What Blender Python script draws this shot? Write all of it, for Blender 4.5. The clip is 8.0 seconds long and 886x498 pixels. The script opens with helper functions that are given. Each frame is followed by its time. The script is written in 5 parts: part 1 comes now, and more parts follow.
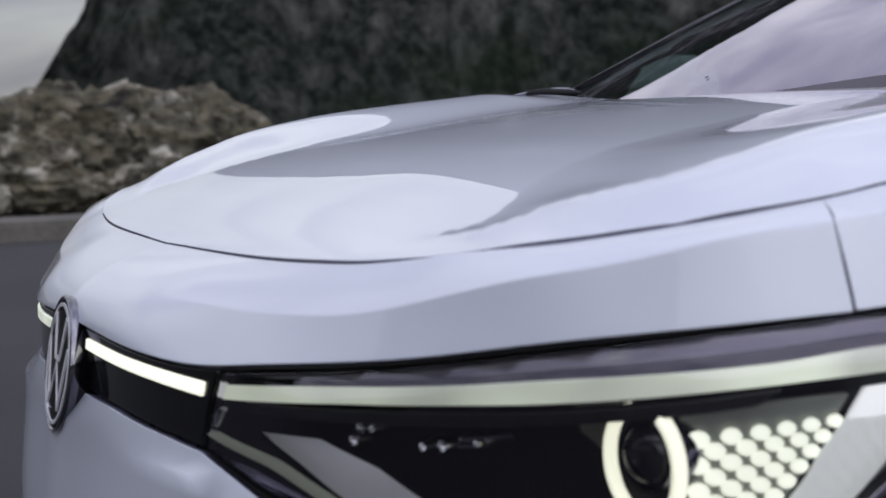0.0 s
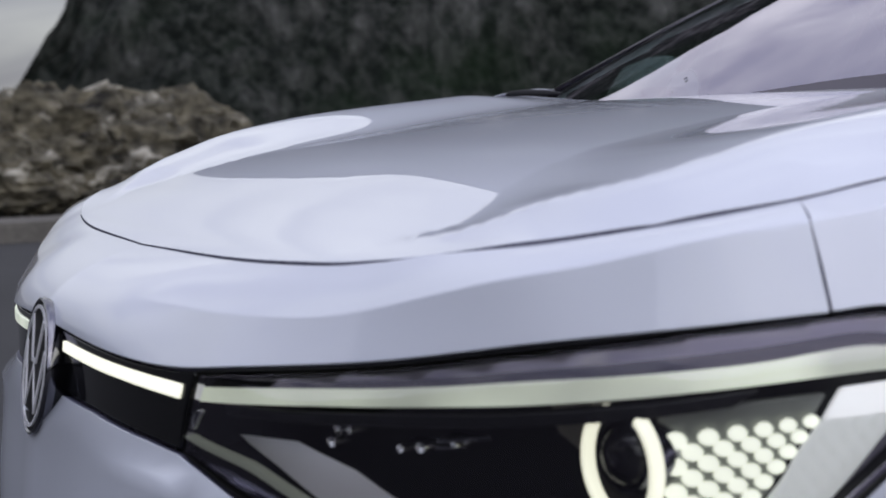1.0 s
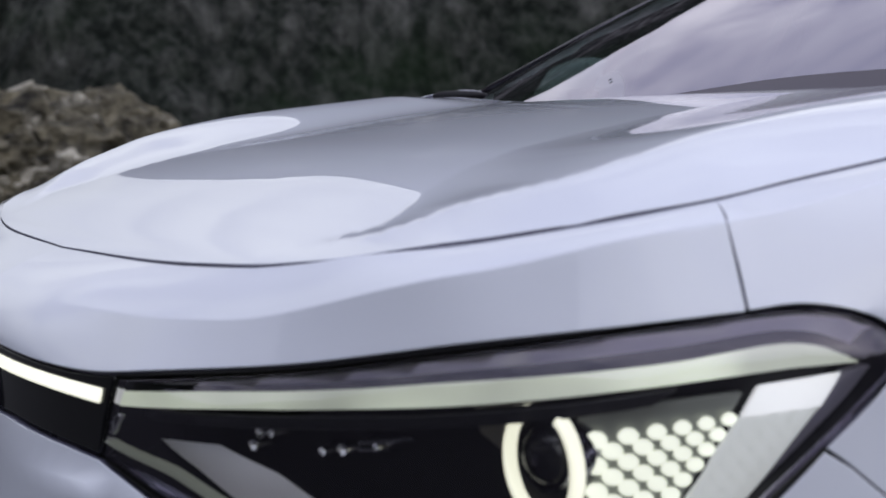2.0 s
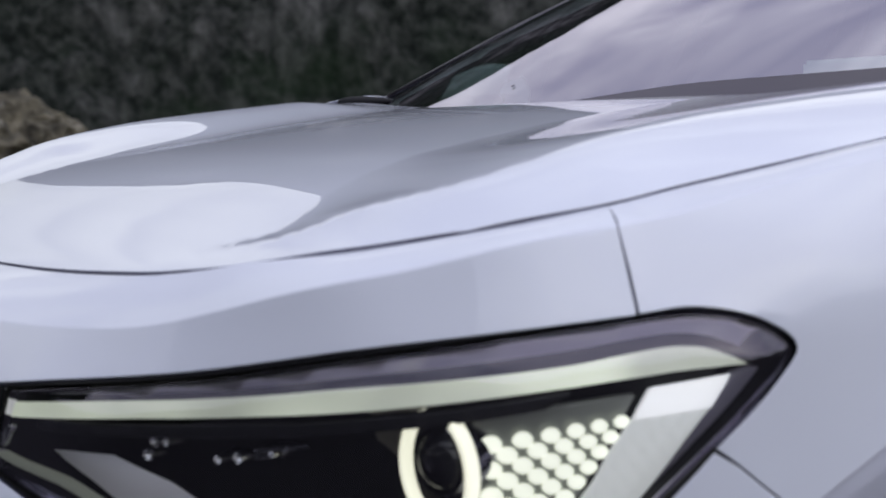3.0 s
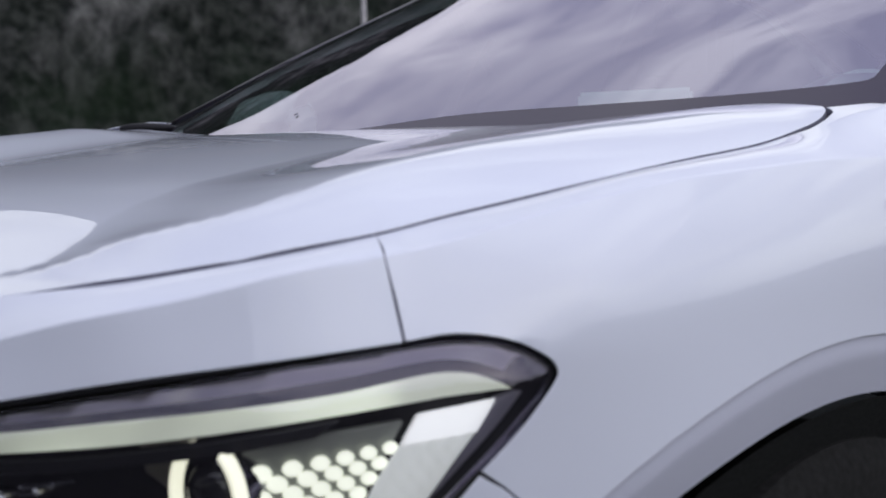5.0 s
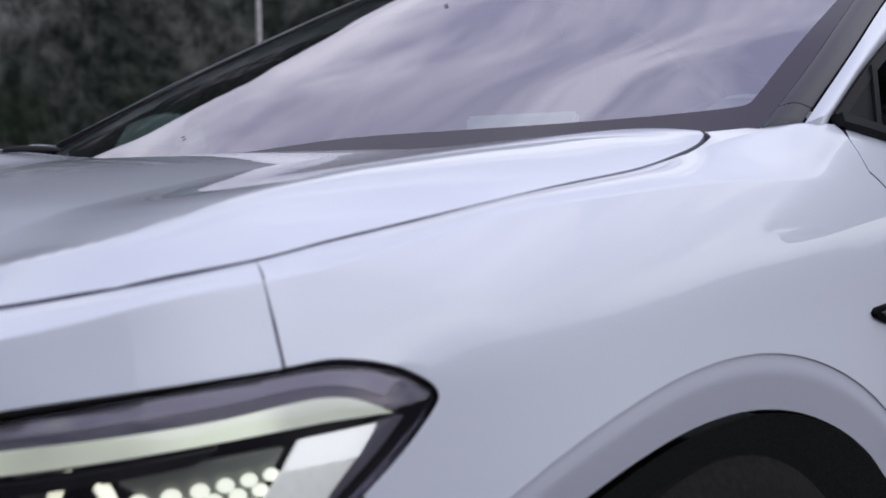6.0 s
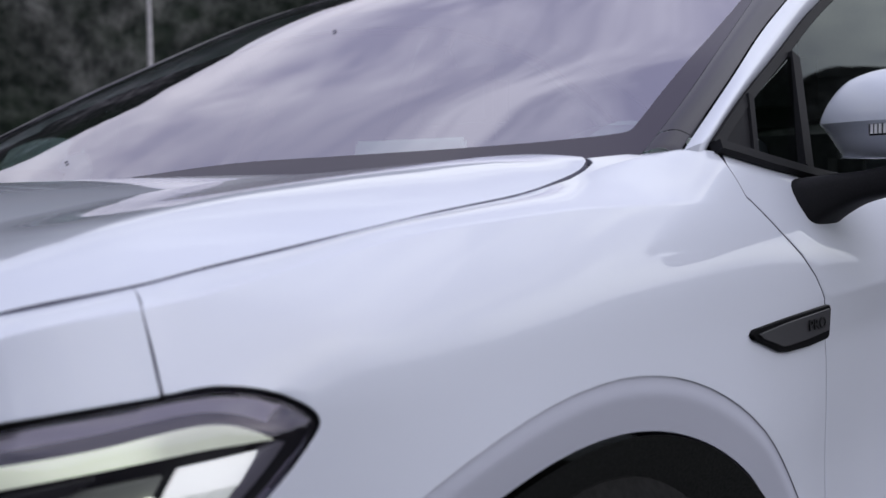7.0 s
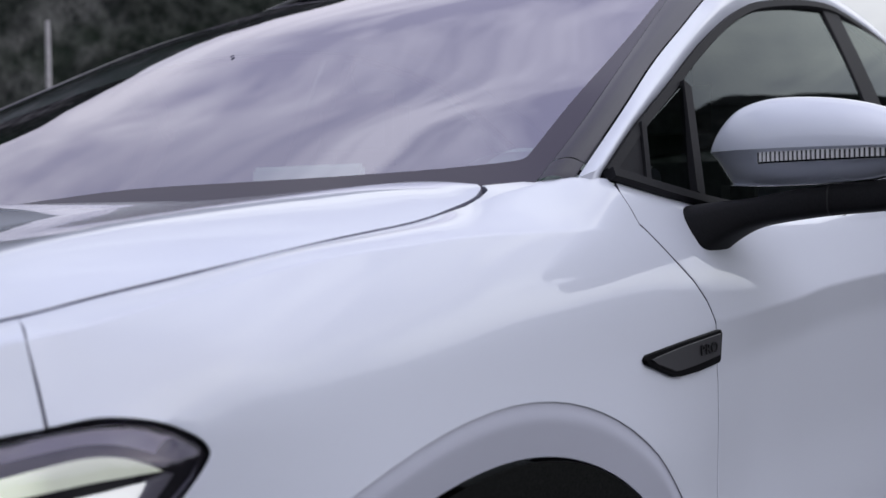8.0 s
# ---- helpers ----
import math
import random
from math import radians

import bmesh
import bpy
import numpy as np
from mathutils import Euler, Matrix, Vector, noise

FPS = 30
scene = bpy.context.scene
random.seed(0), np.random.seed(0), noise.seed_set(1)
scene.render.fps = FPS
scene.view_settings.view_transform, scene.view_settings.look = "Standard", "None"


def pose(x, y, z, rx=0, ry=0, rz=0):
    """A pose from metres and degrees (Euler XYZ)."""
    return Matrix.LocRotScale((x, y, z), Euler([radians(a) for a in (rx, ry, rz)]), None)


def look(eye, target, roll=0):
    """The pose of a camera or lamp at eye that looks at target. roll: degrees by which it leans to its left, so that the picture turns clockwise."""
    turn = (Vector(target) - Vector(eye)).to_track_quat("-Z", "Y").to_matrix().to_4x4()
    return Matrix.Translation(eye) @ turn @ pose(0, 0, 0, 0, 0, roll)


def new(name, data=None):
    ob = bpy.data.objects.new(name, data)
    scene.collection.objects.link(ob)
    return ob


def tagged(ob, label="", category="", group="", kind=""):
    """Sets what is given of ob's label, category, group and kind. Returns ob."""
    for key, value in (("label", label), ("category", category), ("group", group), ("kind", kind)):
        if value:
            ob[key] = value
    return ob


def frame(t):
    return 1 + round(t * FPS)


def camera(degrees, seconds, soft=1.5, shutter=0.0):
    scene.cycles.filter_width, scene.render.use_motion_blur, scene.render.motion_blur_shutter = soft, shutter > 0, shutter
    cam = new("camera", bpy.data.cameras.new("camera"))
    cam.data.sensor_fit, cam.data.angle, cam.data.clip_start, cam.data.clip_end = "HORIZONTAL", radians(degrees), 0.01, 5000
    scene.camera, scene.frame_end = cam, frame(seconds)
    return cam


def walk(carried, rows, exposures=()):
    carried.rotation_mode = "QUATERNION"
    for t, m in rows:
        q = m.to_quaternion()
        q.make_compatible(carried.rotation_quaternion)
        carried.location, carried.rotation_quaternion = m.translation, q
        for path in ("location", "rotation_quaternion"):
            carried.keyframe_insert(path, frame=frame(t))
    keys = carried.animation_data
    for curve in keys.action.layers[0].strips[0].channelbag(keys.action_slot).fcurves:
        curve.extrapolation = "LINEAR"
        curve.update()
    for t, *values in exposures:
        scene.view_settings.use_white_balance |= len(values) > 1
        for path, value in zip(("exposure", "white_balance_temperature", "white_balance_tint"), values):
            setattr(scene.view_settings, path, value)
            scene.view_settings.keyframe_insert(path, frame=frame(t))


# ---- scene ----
cam = camera(36.4, 8.0)
PATH = [
    (0, (1.512, -0.281, 1.006), (-0.252, 0.643, 0.822), -1.2),
    (0.5, (1.511, -0.279, 1.006), (-0.251, 0.648, 0.823), -1.2),
    (1, (1.512, -0.277, 1.006), (-0.24, 0.671, 0.823), -1.2),
    (2.5, (1.519, -0.264, 1.006), (-0.149, 0.825, 0.824), -1.2),
    (3, (1.524, -0.258, 1.006), (-0.107, 0.885, 0.828), -1.2),
    (3.5, (1.527, -0.253, 1.005), (-0.062, 0.951, 0.832), -1.2),
    (4, (1.532, -0.251, 1.006), (-0.011, 1.01, 0.838), -1.2),
    (4.5, (1.541, -0.252, 1.008), (0.048, 1.069, 0.85), -1.0),
    (6, (1.56, -0.243, 1.013), (0.225, 1.242, 0.896), -0.9),
    (6.5, (1.567, -0.242, 1.014), (0.293, 1.297, 0.914), -0.9),
    (7, (1.57, -0.238, 1.013), (0.354, 1.348, 0.931), -0.9),
    (7.5, (1.574, -0.235, 1.016), (0.419, 1.396, 0.949), -0.9),
    (8, (1.579, -0.233, 1.016), (0.478, 1.436, 0.968), -0.9),
]
walk(cam, [(t, look(eye, target, roll)) for t, eye, target, roll in PATH])
cam.data.dof.use_dof, cam.data.dof.focus_distance, cam.data.dof.aperture_fstop = True, 1.85, 6.7

from mathutils.geometry import delaunay_2d_cdt

# ---- world and light ----
world = bpy.data.worlds.new("overcast_evening")
scene.world = world
world.use_nodes = True
wn, wl = world.node_tree.nodes, world.node_tree.links
wn.clear()
w_out = wn.new("ShaderNodeOutputWorld")
w_bg = wn.new("ShaderNodeBackground")
w_sky = wn.new("ShaderNodeTexSky")
w_sky.sky_type, w_sky.sun_disc = "NISHITA", False
w_sky.sun_elevation, w_sky.sun_rotation = radians(33), radians(73)
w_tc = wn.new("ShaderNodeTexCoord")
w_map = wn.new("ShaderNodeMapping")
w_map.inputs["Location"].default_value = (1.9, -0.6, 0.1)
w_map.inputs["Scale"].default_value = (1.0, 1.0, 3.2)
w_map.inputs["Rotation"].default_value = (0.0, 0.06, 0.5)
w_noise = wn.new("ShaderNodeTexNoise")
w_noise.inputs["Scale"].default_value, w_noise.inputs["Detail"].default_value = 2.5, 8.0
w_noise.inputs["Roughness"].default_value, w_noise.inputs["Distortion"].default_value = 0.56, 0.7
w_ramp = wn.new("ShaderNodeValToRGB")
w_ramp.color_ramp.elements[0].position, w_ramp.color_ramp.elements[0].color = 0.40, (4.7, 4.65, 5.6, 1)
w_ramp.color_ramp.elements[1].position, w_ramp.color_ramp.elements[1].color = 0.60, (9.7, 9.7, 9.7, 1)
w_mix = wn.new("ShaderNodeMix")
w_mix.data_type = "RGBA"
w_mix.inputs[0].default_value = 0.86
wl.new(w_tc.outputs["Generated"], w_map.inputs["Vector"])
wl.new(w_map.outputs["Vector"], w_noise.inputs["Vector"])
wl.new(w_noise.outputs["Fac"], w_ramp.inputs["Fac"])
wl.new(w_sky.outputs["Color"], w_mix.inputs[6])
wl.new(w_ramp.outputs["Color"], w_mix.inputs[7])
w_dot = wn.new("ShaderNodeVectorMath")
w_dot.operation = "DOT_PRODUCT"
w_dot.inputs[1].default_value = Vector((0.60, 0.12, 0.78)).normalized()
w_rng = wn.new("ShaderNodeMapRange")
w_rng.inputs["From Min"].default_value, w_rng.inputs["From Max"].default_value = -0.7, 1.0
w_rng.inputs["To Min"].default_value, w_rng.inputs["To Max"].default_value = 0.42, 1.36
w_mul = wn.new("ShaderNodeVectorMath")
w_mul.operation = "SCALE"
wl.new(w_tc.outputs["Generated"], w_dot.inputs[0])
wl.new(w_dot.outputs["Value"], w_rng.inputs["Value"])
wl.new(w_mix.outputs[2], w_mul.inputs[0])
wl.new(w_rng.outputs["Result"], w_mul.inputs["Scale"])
w_sep = wn.new("ShaderNodeSeparateXYZ")
w_up = wn.new("ShaderNodeMapRange")
w_up.inputs["From Min"].default_value, w_up.inputs["From Max"].default_value = 0.40, 0.85
w_tint = wn.new("ShaderNodeMix")
w_tint.data_type = "RGBA"
w_tint.inputs[6].default_value, w_tint.inputs[7].default_value = (0.98, 0.99, 0.99, 1), (0.905, 0.94, 1.08, 1)
w_over = wn.new("ShaderNodeVectorMath")
w_over.operation = "MULTIPLY"
wl.new(w_tc.outputs["Generated"], w_sep.inputs[0])
wl.new(w_sep.outputs["Z"], w_up.inputs["Value"])
wl.new(w_up.outputs["Result"], w_tint.inputs[0])
wl.new(w_mul.outputs[0], w_over.inputs[0])
wl.new(w_tint.outputs[2], w_over.inputs[1])
w_low = wn.new("ShaderNodeValToRGB")
w_low.color_ramp.elements[0].color, w_low.color_ramp.elements[1].color = (0.52, 0.52, 0.52, 1), (0.80, 0.80, 0.80, 1)
for at, k in ((0.22, 0.95), (0.42, 1.0), (0.66, 0.78)):
    w_low.color_ramp.elements.new(at).color = (k, k, k, 1)
w_dim = wn.new("ShaderNodeVectorMath")
w_dim.operation = "SCALE"
wl.new(w_sep.outputs["Z"], w_low.inputs["Fac"])
wl.new(w_over.outputs[0], w_dim.inputs[0])
wl.new(w_low.outputs["Color"], w_dim.inputs["Scale"])
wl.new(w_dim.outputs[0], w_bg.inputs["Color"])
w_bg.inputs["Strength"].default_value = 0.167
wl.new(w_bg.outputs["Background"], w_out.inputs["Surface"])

sun = new("sun", bpy.data.lights.new("sun", "SUN"))
sun.data.energy, sun.data.angle, sun.data.color = 0.5, radians(70), (1.0, 0.96, 0.92)
sun.matrix_world = look((6, 1.2, 8.0), (0, 0, 0))


# ---- materials ----
def material(name, color=(0.8, 0.8, 0.8), rough=0.5, metal=0.0, coat=0.0, emit=None, strength=0.0, spec=0.5):
    m = bpy.data.materials.new(name)
    m.use_nodes = True
    b = m.node_tree.nodes["Principled BSDF"]
    b.inputs["Base Color"].default_value = (*color, 1)
    b.inputs["Roughness"].default_value = rough
    b.inputs["Metallic"].default_value = metal
    b.inputs["Coat Weight"].default_value = coat
    b.inputs["Coat Roughness"].default_value = 0.02
    b.inputs["Specular IOR Level"].default_value = spec
    if emit:
        b.inputs["Emission Color"].default_value = (*emit, 1)
        b.inputs["Emission Strength"].default_value = strength
    return m


def grain(m, scale, low, high, detail=6.0, bump=0.0, distance=0.01, coarse=None, stretch=(1, 1, 1), rough=None):
    """Colour between low and high by noise at one or two scales, with a bump of the same grain."""
    t = m.node_tree
    b = t.nodes["Principled BSDF"]
    tc, mp = t.nodes.new("ShaderNodeTexCoord"), t.nodes.new("ShaderNodeMapping")
    mp.inputs["Scale"].default_value = stretch
    t.links.new(tc.outputs["Object"], mp.inputs["Vector"])
    n = t.nodes.new("ShaderNodeTexNoise")
    n.inputs["Scale"].default_value, n.inputs["Detail"].default_value, n.inputs["Roughness"].default_value = scale, detail, 0.6
    t.links.new(mp.outputs["Vector"], n.inputs["Vector"])
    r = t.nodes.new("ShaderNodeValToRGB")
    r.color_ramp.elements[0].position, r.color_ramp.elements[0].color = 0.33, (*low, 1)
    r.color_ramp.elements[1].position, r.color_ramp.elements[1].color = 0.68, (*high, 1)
    source = n.outputs["Fac"]
    if coarse:
        n2 = t.nodes.new("ShaderNodeTexNoise")
        n2.inputs["Scale"].default_value, n2.inputs["Detail"].default_value = coarse, 3.0
        t.links.new(mp.outputs["Vector"], n2.inputs["Vector"])
        mx = t.nodes.new("ShaderNodeMix")
        mx.inputs[0].default_value = 0.5
        t.links.new(n.outputs["Fac"], mx.inputs[2])
        t.links.new(n2.outputs["Fac"], mx.inputs[3])
        source = mx.outputs[0]
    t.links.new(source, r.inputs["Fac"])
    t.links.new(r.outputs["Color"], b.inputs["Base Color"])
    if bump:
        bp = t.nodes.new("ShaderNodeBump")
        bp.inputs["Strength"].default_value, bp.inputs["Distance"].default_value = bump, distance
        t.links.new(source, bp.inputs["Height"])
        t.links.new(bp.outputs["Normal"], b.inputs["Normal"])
    return m


def coated_glass(name, tint, mirror, sheen=(1, 1, 1)):
    """A pane: part mirror, part clear tint, with Fresnel driving its gloss."""
    m = bpy.data.materials.new(name)
    m.use_nodes = True
    t = m.node_tree
    t.nodes.clear()
    out, mix = t.nodes.new("ShaderNodeOutputMaterial"), t.nodes.new("ShaderNodeMixShader")
    clear, gloss, fres = t.nodes.new("ShaderNodeBsdfTransparent"), t.nodes.new("ShaderNodeBsdfGlossy"), t.nodes.new("ShaderNodeFresnel")
    clear.inputs["Color"].default_value = (*tint, 1)
    gloss.inputs["Roughness"].default_value = 0.0
    gloss.inputs["Color"].default_value = (*sheen, 1)
    fres.inputs["IOR"].default_value = 1.5
    rng = t.nodes.new("ShaderNodeMapRange")
    rng.inputs["To Min"].default_value, rng.inputs["To Max"].default_value = mirror, 1.0
    t.links.new(fres.outputs["Fac"], rng.inputs["Value"])
    t.links.new(rng.outputs["Result"], mix.inputs["Fac"])
    t.links.new(clear.outputs["BSDF"], mix.inputs[1])
    t.links.new(gloss.outputs["BSDF"], mix.inputs[2])
    t.links.new(mix.outputs["Shader"], out.inputs["Surface"])
    return m


PAINT = material("white_paint", (0.692, 0.724, 0.822), 0.45, 0.0, 1.0, spec=0.3)
PAINT.node_tree.nodes["Principled BSDF"].inputs["Coat IOR"].default_value = 1.51
PAINT.node_tree.nodes["Principled BSDF"].inputs["Coat Roughness"].default_value = 0.006
TRIM_PAINT = material("satin_arch_paint", (0.52, 0.535, 0.63), 0.45, 0.0, 0.1)
GLOSS_BLACK = material("gloss_black", (0.004, 0.004, 0.005), 0.06, 0.0, 0.4, spec=0.3)
SATIN_BLACK = grain(material("black_plastic", (0.018, 0.018, 0.02), 0.55, spec=0.06), 900, (0.014, 0.014, 0.016), (0.026, 0.026, 0.029), bump=0.12, distance=0.0004)
RUBBER = material("rubber", (0.012, 0.012, 0.013), 0.6)
# grey that puts the panel gaps' shade into the hems; also colours the specks
SEAM_GREY = material("gap_shade_and_speck", (0.075, 0.075, 0.12), 0.6)
LINER = grain(material("felt_liner", (0.012, 0.012, 0.013), 0.9, spec=0.08), 300, (0.010, 0.011, 0.011), (0.022, 0.023, 0.023), bump=0.3, distance=0.002)
CHROME = material("chrome", (0.75, 0.75, 0.78), 0.08, 1.0)
RIB_WHITE = material("rib_white", (0.80, 0.80, 0.82), 0.2)
PALE_METAL = grain(material("pale_pole_metal", (0.5, 0.49, 0.5), 0.5), 9, (0.42, 0.40, 0.42), (0.62, 0.60, 0.62))
DARK_CHROME = material("dark_chrome", (0.22, 0.22, 0.25), 0.12, 1.0)
# lavender base colour stands in for sky mirrored along the headlight's upper edge
SILL = material("sill_sky_lavender", (0.44, 0.41, 0.56), 0.3, 0.0)
TIP = material("tip_grey", (0.20, 0.19, 0.24), 0.3)
SIGNAL = material("signal_dark", (0.10, 0.10, 0.11), 0.2, 0.4)
FRIT = material("printed_glass_edge", (0.055, 0.046, 0.066), 0.12, spec=0.10)
FRIT.node_tree.nodes["Principled BSDF"].inputs["Specular Tint"].default_value = (0.93, 0.86, 1.0, 1)
PILLAR_BLACK = grain(material("pillar_plastic", (0.03, 0.026, 0.04), 0.3, spec=0.3), 500, (0.026, 0.022, 0.036), (0.034, 0.029, 0.045))
EMBLEM_BLACK = material("emblem_black", (0.004, 0.004, 0.005), 0.35, spec=0.04)
HOUSING = material("headlight_black", (0.005, 0.005, 0.006), 0.35, spec=0.15)
GUIDE = material("light_guide", (0.8, 0.82, 0.74), 0.25, emit=(0.88, 0.96, 0.78), strength=0.52)
BRIGHT = material("lit_white", (0.9, 0.9, 0.85), 0.25, emit=(1.0, 0.99, 0.80), strength=0.92)
HONEY = material("lit_cells", (0.9, 0.9, 0.85), 0.25, emit=(0.96, 1.0, 0.84), strength=0.78)
def uneven_glow(m, scale, low, high):
    """The light of a guide, fading and swelling along its length."""
    t = m.node_tree
    tc, n, r = t.nodes.new("ShaderNodeTexCoord"), t.nodes.new("ShaderNodeTexNoise"), t.nodes.new("ShaderNodeMapRange")
    n.inputs["Scale"].default_value, n.inputs["Detail"].default_value = scale, 1.0
    r.inputs["From Min"].default_value, r.inputs["From Max"].default_value = 0.35, 0.65
    r.inputs["To Min"].default_value, r.inputs["To Max"].default_value = low, high
    t.links.new(tc.outputs["Object"], n.inputs["Vector"])
    t.links.new(n.outputs["Fac"], r.inputs["Value"])
    t.links.new(r.outputs["Result"], t.nodes["Principled BSDF"].inputs["Emission Strength"])


uneven_glow(GUIDE, 9.0, 0.22, 0.58)
FIN_LIT = material("fin_lit", (0.9, 0.9, 0.92), 0.3, emit=(0.95, 0.96, 1.0), strength=0.55)
# reflector, no lamp itself: its glow stands in for lamp light falling on it
FIN = material("fin_white_lamplit", (0.92, 0.92, 0.95), 0.28, emit=(0.93, 1.0, 0.93), strength=0.26)
BLADE = material("blade_silver", (0.93, 0.92, 0.97), 0.3)
DIM_GUIDE = material("dim_guide", (0.42, 0.45, 0.40), 0.3, emit=(0.88, 0.96, 0.78), strength=0.06)
CELL_PLATE = material("cell_plate", (0.22, 0.23, 0.22), 0.35, 0.3)
BOWL = material("bowl_bronze", (0.16, 0.15, 0.13), 0.32, 0.7)
INLAY = material("inlay_grey", (0.045, 0.045, 0.05), 0.4, spec=0.3)
LINES = material("emblem_white", (0.82, 0.82, 0.85), 0.3)
WINDSCREEN = coated_glass("windscreen_glass", (0.72, 0.92, 0.82), 0.36, (0.90, 0.855, 1.0))
SIDE_GLASS = coated_glass("side_glass", (0.32, 0.36, 0.35), 0.05, (0.43, 0.47, 0.465))
LENS = coated_glass("headlight_cover", (0.94, 0.95, 0.94), 0.045, (0.88, 0.83, 1.0))
CABIN = grain(material("dark_cabin", (0.03, 0.03, 0.033), 0.7), 60, (0.022, 0.022, 0.025), (0.04, 0.04, 0.044), bump=0.1, distance=0.001)
DASH = grain(material("dashboard_skin", (0.2, 0.2, 0.21), 0.7), 40, (0.17, 0.17, 0.18), (0.23, 0.23, 0.24), bump=0.1, distance=0.001)
LINING = grain(material("headliner", (0.5, 0.49, 0.48), 0.9), 200, (0.42, 0.41, 0.4), (0.55, 0.54, 0.53), bump=0.2, distance=0.001)
PALE_CABIN = material("pale_cabin", (0.8, 0.83, 0.83), 0.5)
TYRE = grain(material("tyre_rubber", (0.02, 0.02, 0.02), 0.8, spec=0.15), 120, (0.006, 0.006, 0.006), (0.014, 0.014, 0.014), bump=0.2, distance=0.002)
ASPHALT = grain(material("asphalt", (0.05, 0.05, 0.052), 0.85), 60, (0.013, 0.013, 0.015), (0.034, 0.034, 0.038), bump=0.5, distance=0.004, coarse=0.4)
CONCRETE = grain(material("concrete", (0.35, 0.34, 0.32), 0.85), 14, (0.06, 0.056, 0.05), (0.155, 0.145, 0.13), bump=0.4, distance=0.01, coarse=1.2)
# near-black low tone sits in the bump's hollows: crevice shade put into the colour
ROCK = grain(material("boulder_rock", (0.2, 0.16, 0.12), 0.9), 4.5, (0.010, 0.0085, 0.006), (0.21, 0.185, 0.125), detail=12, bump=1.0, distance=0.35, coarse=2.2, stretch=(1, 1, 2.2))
# pale lichen in patches on the boulders
_rt = ROCK.node_tree
_rn, _rr, _rm = _rt.nodes.new("ShaderNodeTexNoise"), _rt.nodes.new("ShaderNodeValToRGB"), _rt.nodes.new("ShaderNodeMix")
_rn.inputs["Scale"].default_value, _rn.inputs["Detail"].default_value = 2.6, 8.0
_rr.color_ramp.elements[0].position, _rr.color_ramp.elements[1].position = 0.56, 0.66
_rm.data_type, _rm.inputs[7].default_value = "RGBA", (0.46, 0.43, 0.36, 1)
_rb = _rt.nodes["Principled BSDF"].inputs["Base Color"]
_rt.links.new(_rb.links[0].from_socket, _rm.inputs[6])
_rt.links.new(_rt.nodes["Texture Coordinate"].outputs["Object"], _rn.inputs["Vector"])
_rt.links.new(_rn.outputs["Fac"], _rr.inputs["Fac"])
_rt.links.new(_rr.outputs["Color"], _rm.inputs[0])
_rt.links.new(_rm.outputs[2], _rb)


# ---- geometry helpers ----
def cr(points, n=24):
    """A Catmull-Rom curve through the points."""
    p = np.array(points, float)
    q = np.vstack([2 * p[0] - p[1], p, 2 * p[-1] - p[-2]])
    u = np.linspace(0, 1, n, endpoint=False)[:, None]
    rows = []
    for i in range(1, len(q) - 2):
        a, b, c, d = q[i - 1:i + 3]
        rows.append(0.5 * (2 * b + (c - a) * u + (2 * a - 5 * b + 4 * c - d) * u ** 2 + (3 * b - a - 3 * c + d) * u ** 3))
    return np.vstack(rows + [p[-1:]])


class Line:
    """A smooth line of which one column is the key: line(k) gives the other columns."""

    def __init__(self, points, key=0):
        c = cr(points)
        self.k = c[:, key]
        self.v = np.delete(c, key, 1)

    def __call__(self, k):
        return [float(np.interp(k, self.k, self.v[:, i])) for i in range(self.v.shape[1])]


def smooth(a, b, x):
    t = min(max((x - a) / (b - a), 0.0), 1.0)
    return t * t * (3 - 2 * t)


def lerp(a, b, t):
    return a + (b - a) * t


def dense(points, step):
    """The closed outline with points at most a step apart."""
    out = []
    for (x0, y0), (x1, y1) in zip(points, points[1:] + points[:1]):
        n = max(1, math.ceil(math.hypot((x1 - x0) / step[0], (y1 - y0) / step[1])))
        out += [(lerp(x0, x1, i / n), lerp(y0, y1, i / n)) for i in range(n)]
    return out


def link(name, me, mat, parent=None, label=""):
    me.materials.append(mat)
    ob = new(name, me)
    if parent:
        ob.parent = parent
    if label:
        ob["label"] = label
    return ob


def part(name, bm, mat, parent=None, label="", flat=False):
    """Links a bmesh as one mesh object."""
    me = bpy.data.meshes.new(name)
    bmesh.ops.recalc_face_normals(bm, faces=bm.faces)
    bm.to_mesh(me)
    bm.free()
    if not flat:
        me.shade_smooth()
        me.set_sharp_from_angle(angle=radians(38))
    return link(name, me, mat, parent, label)


CORE = Vector((0, 1.6, 0.6))


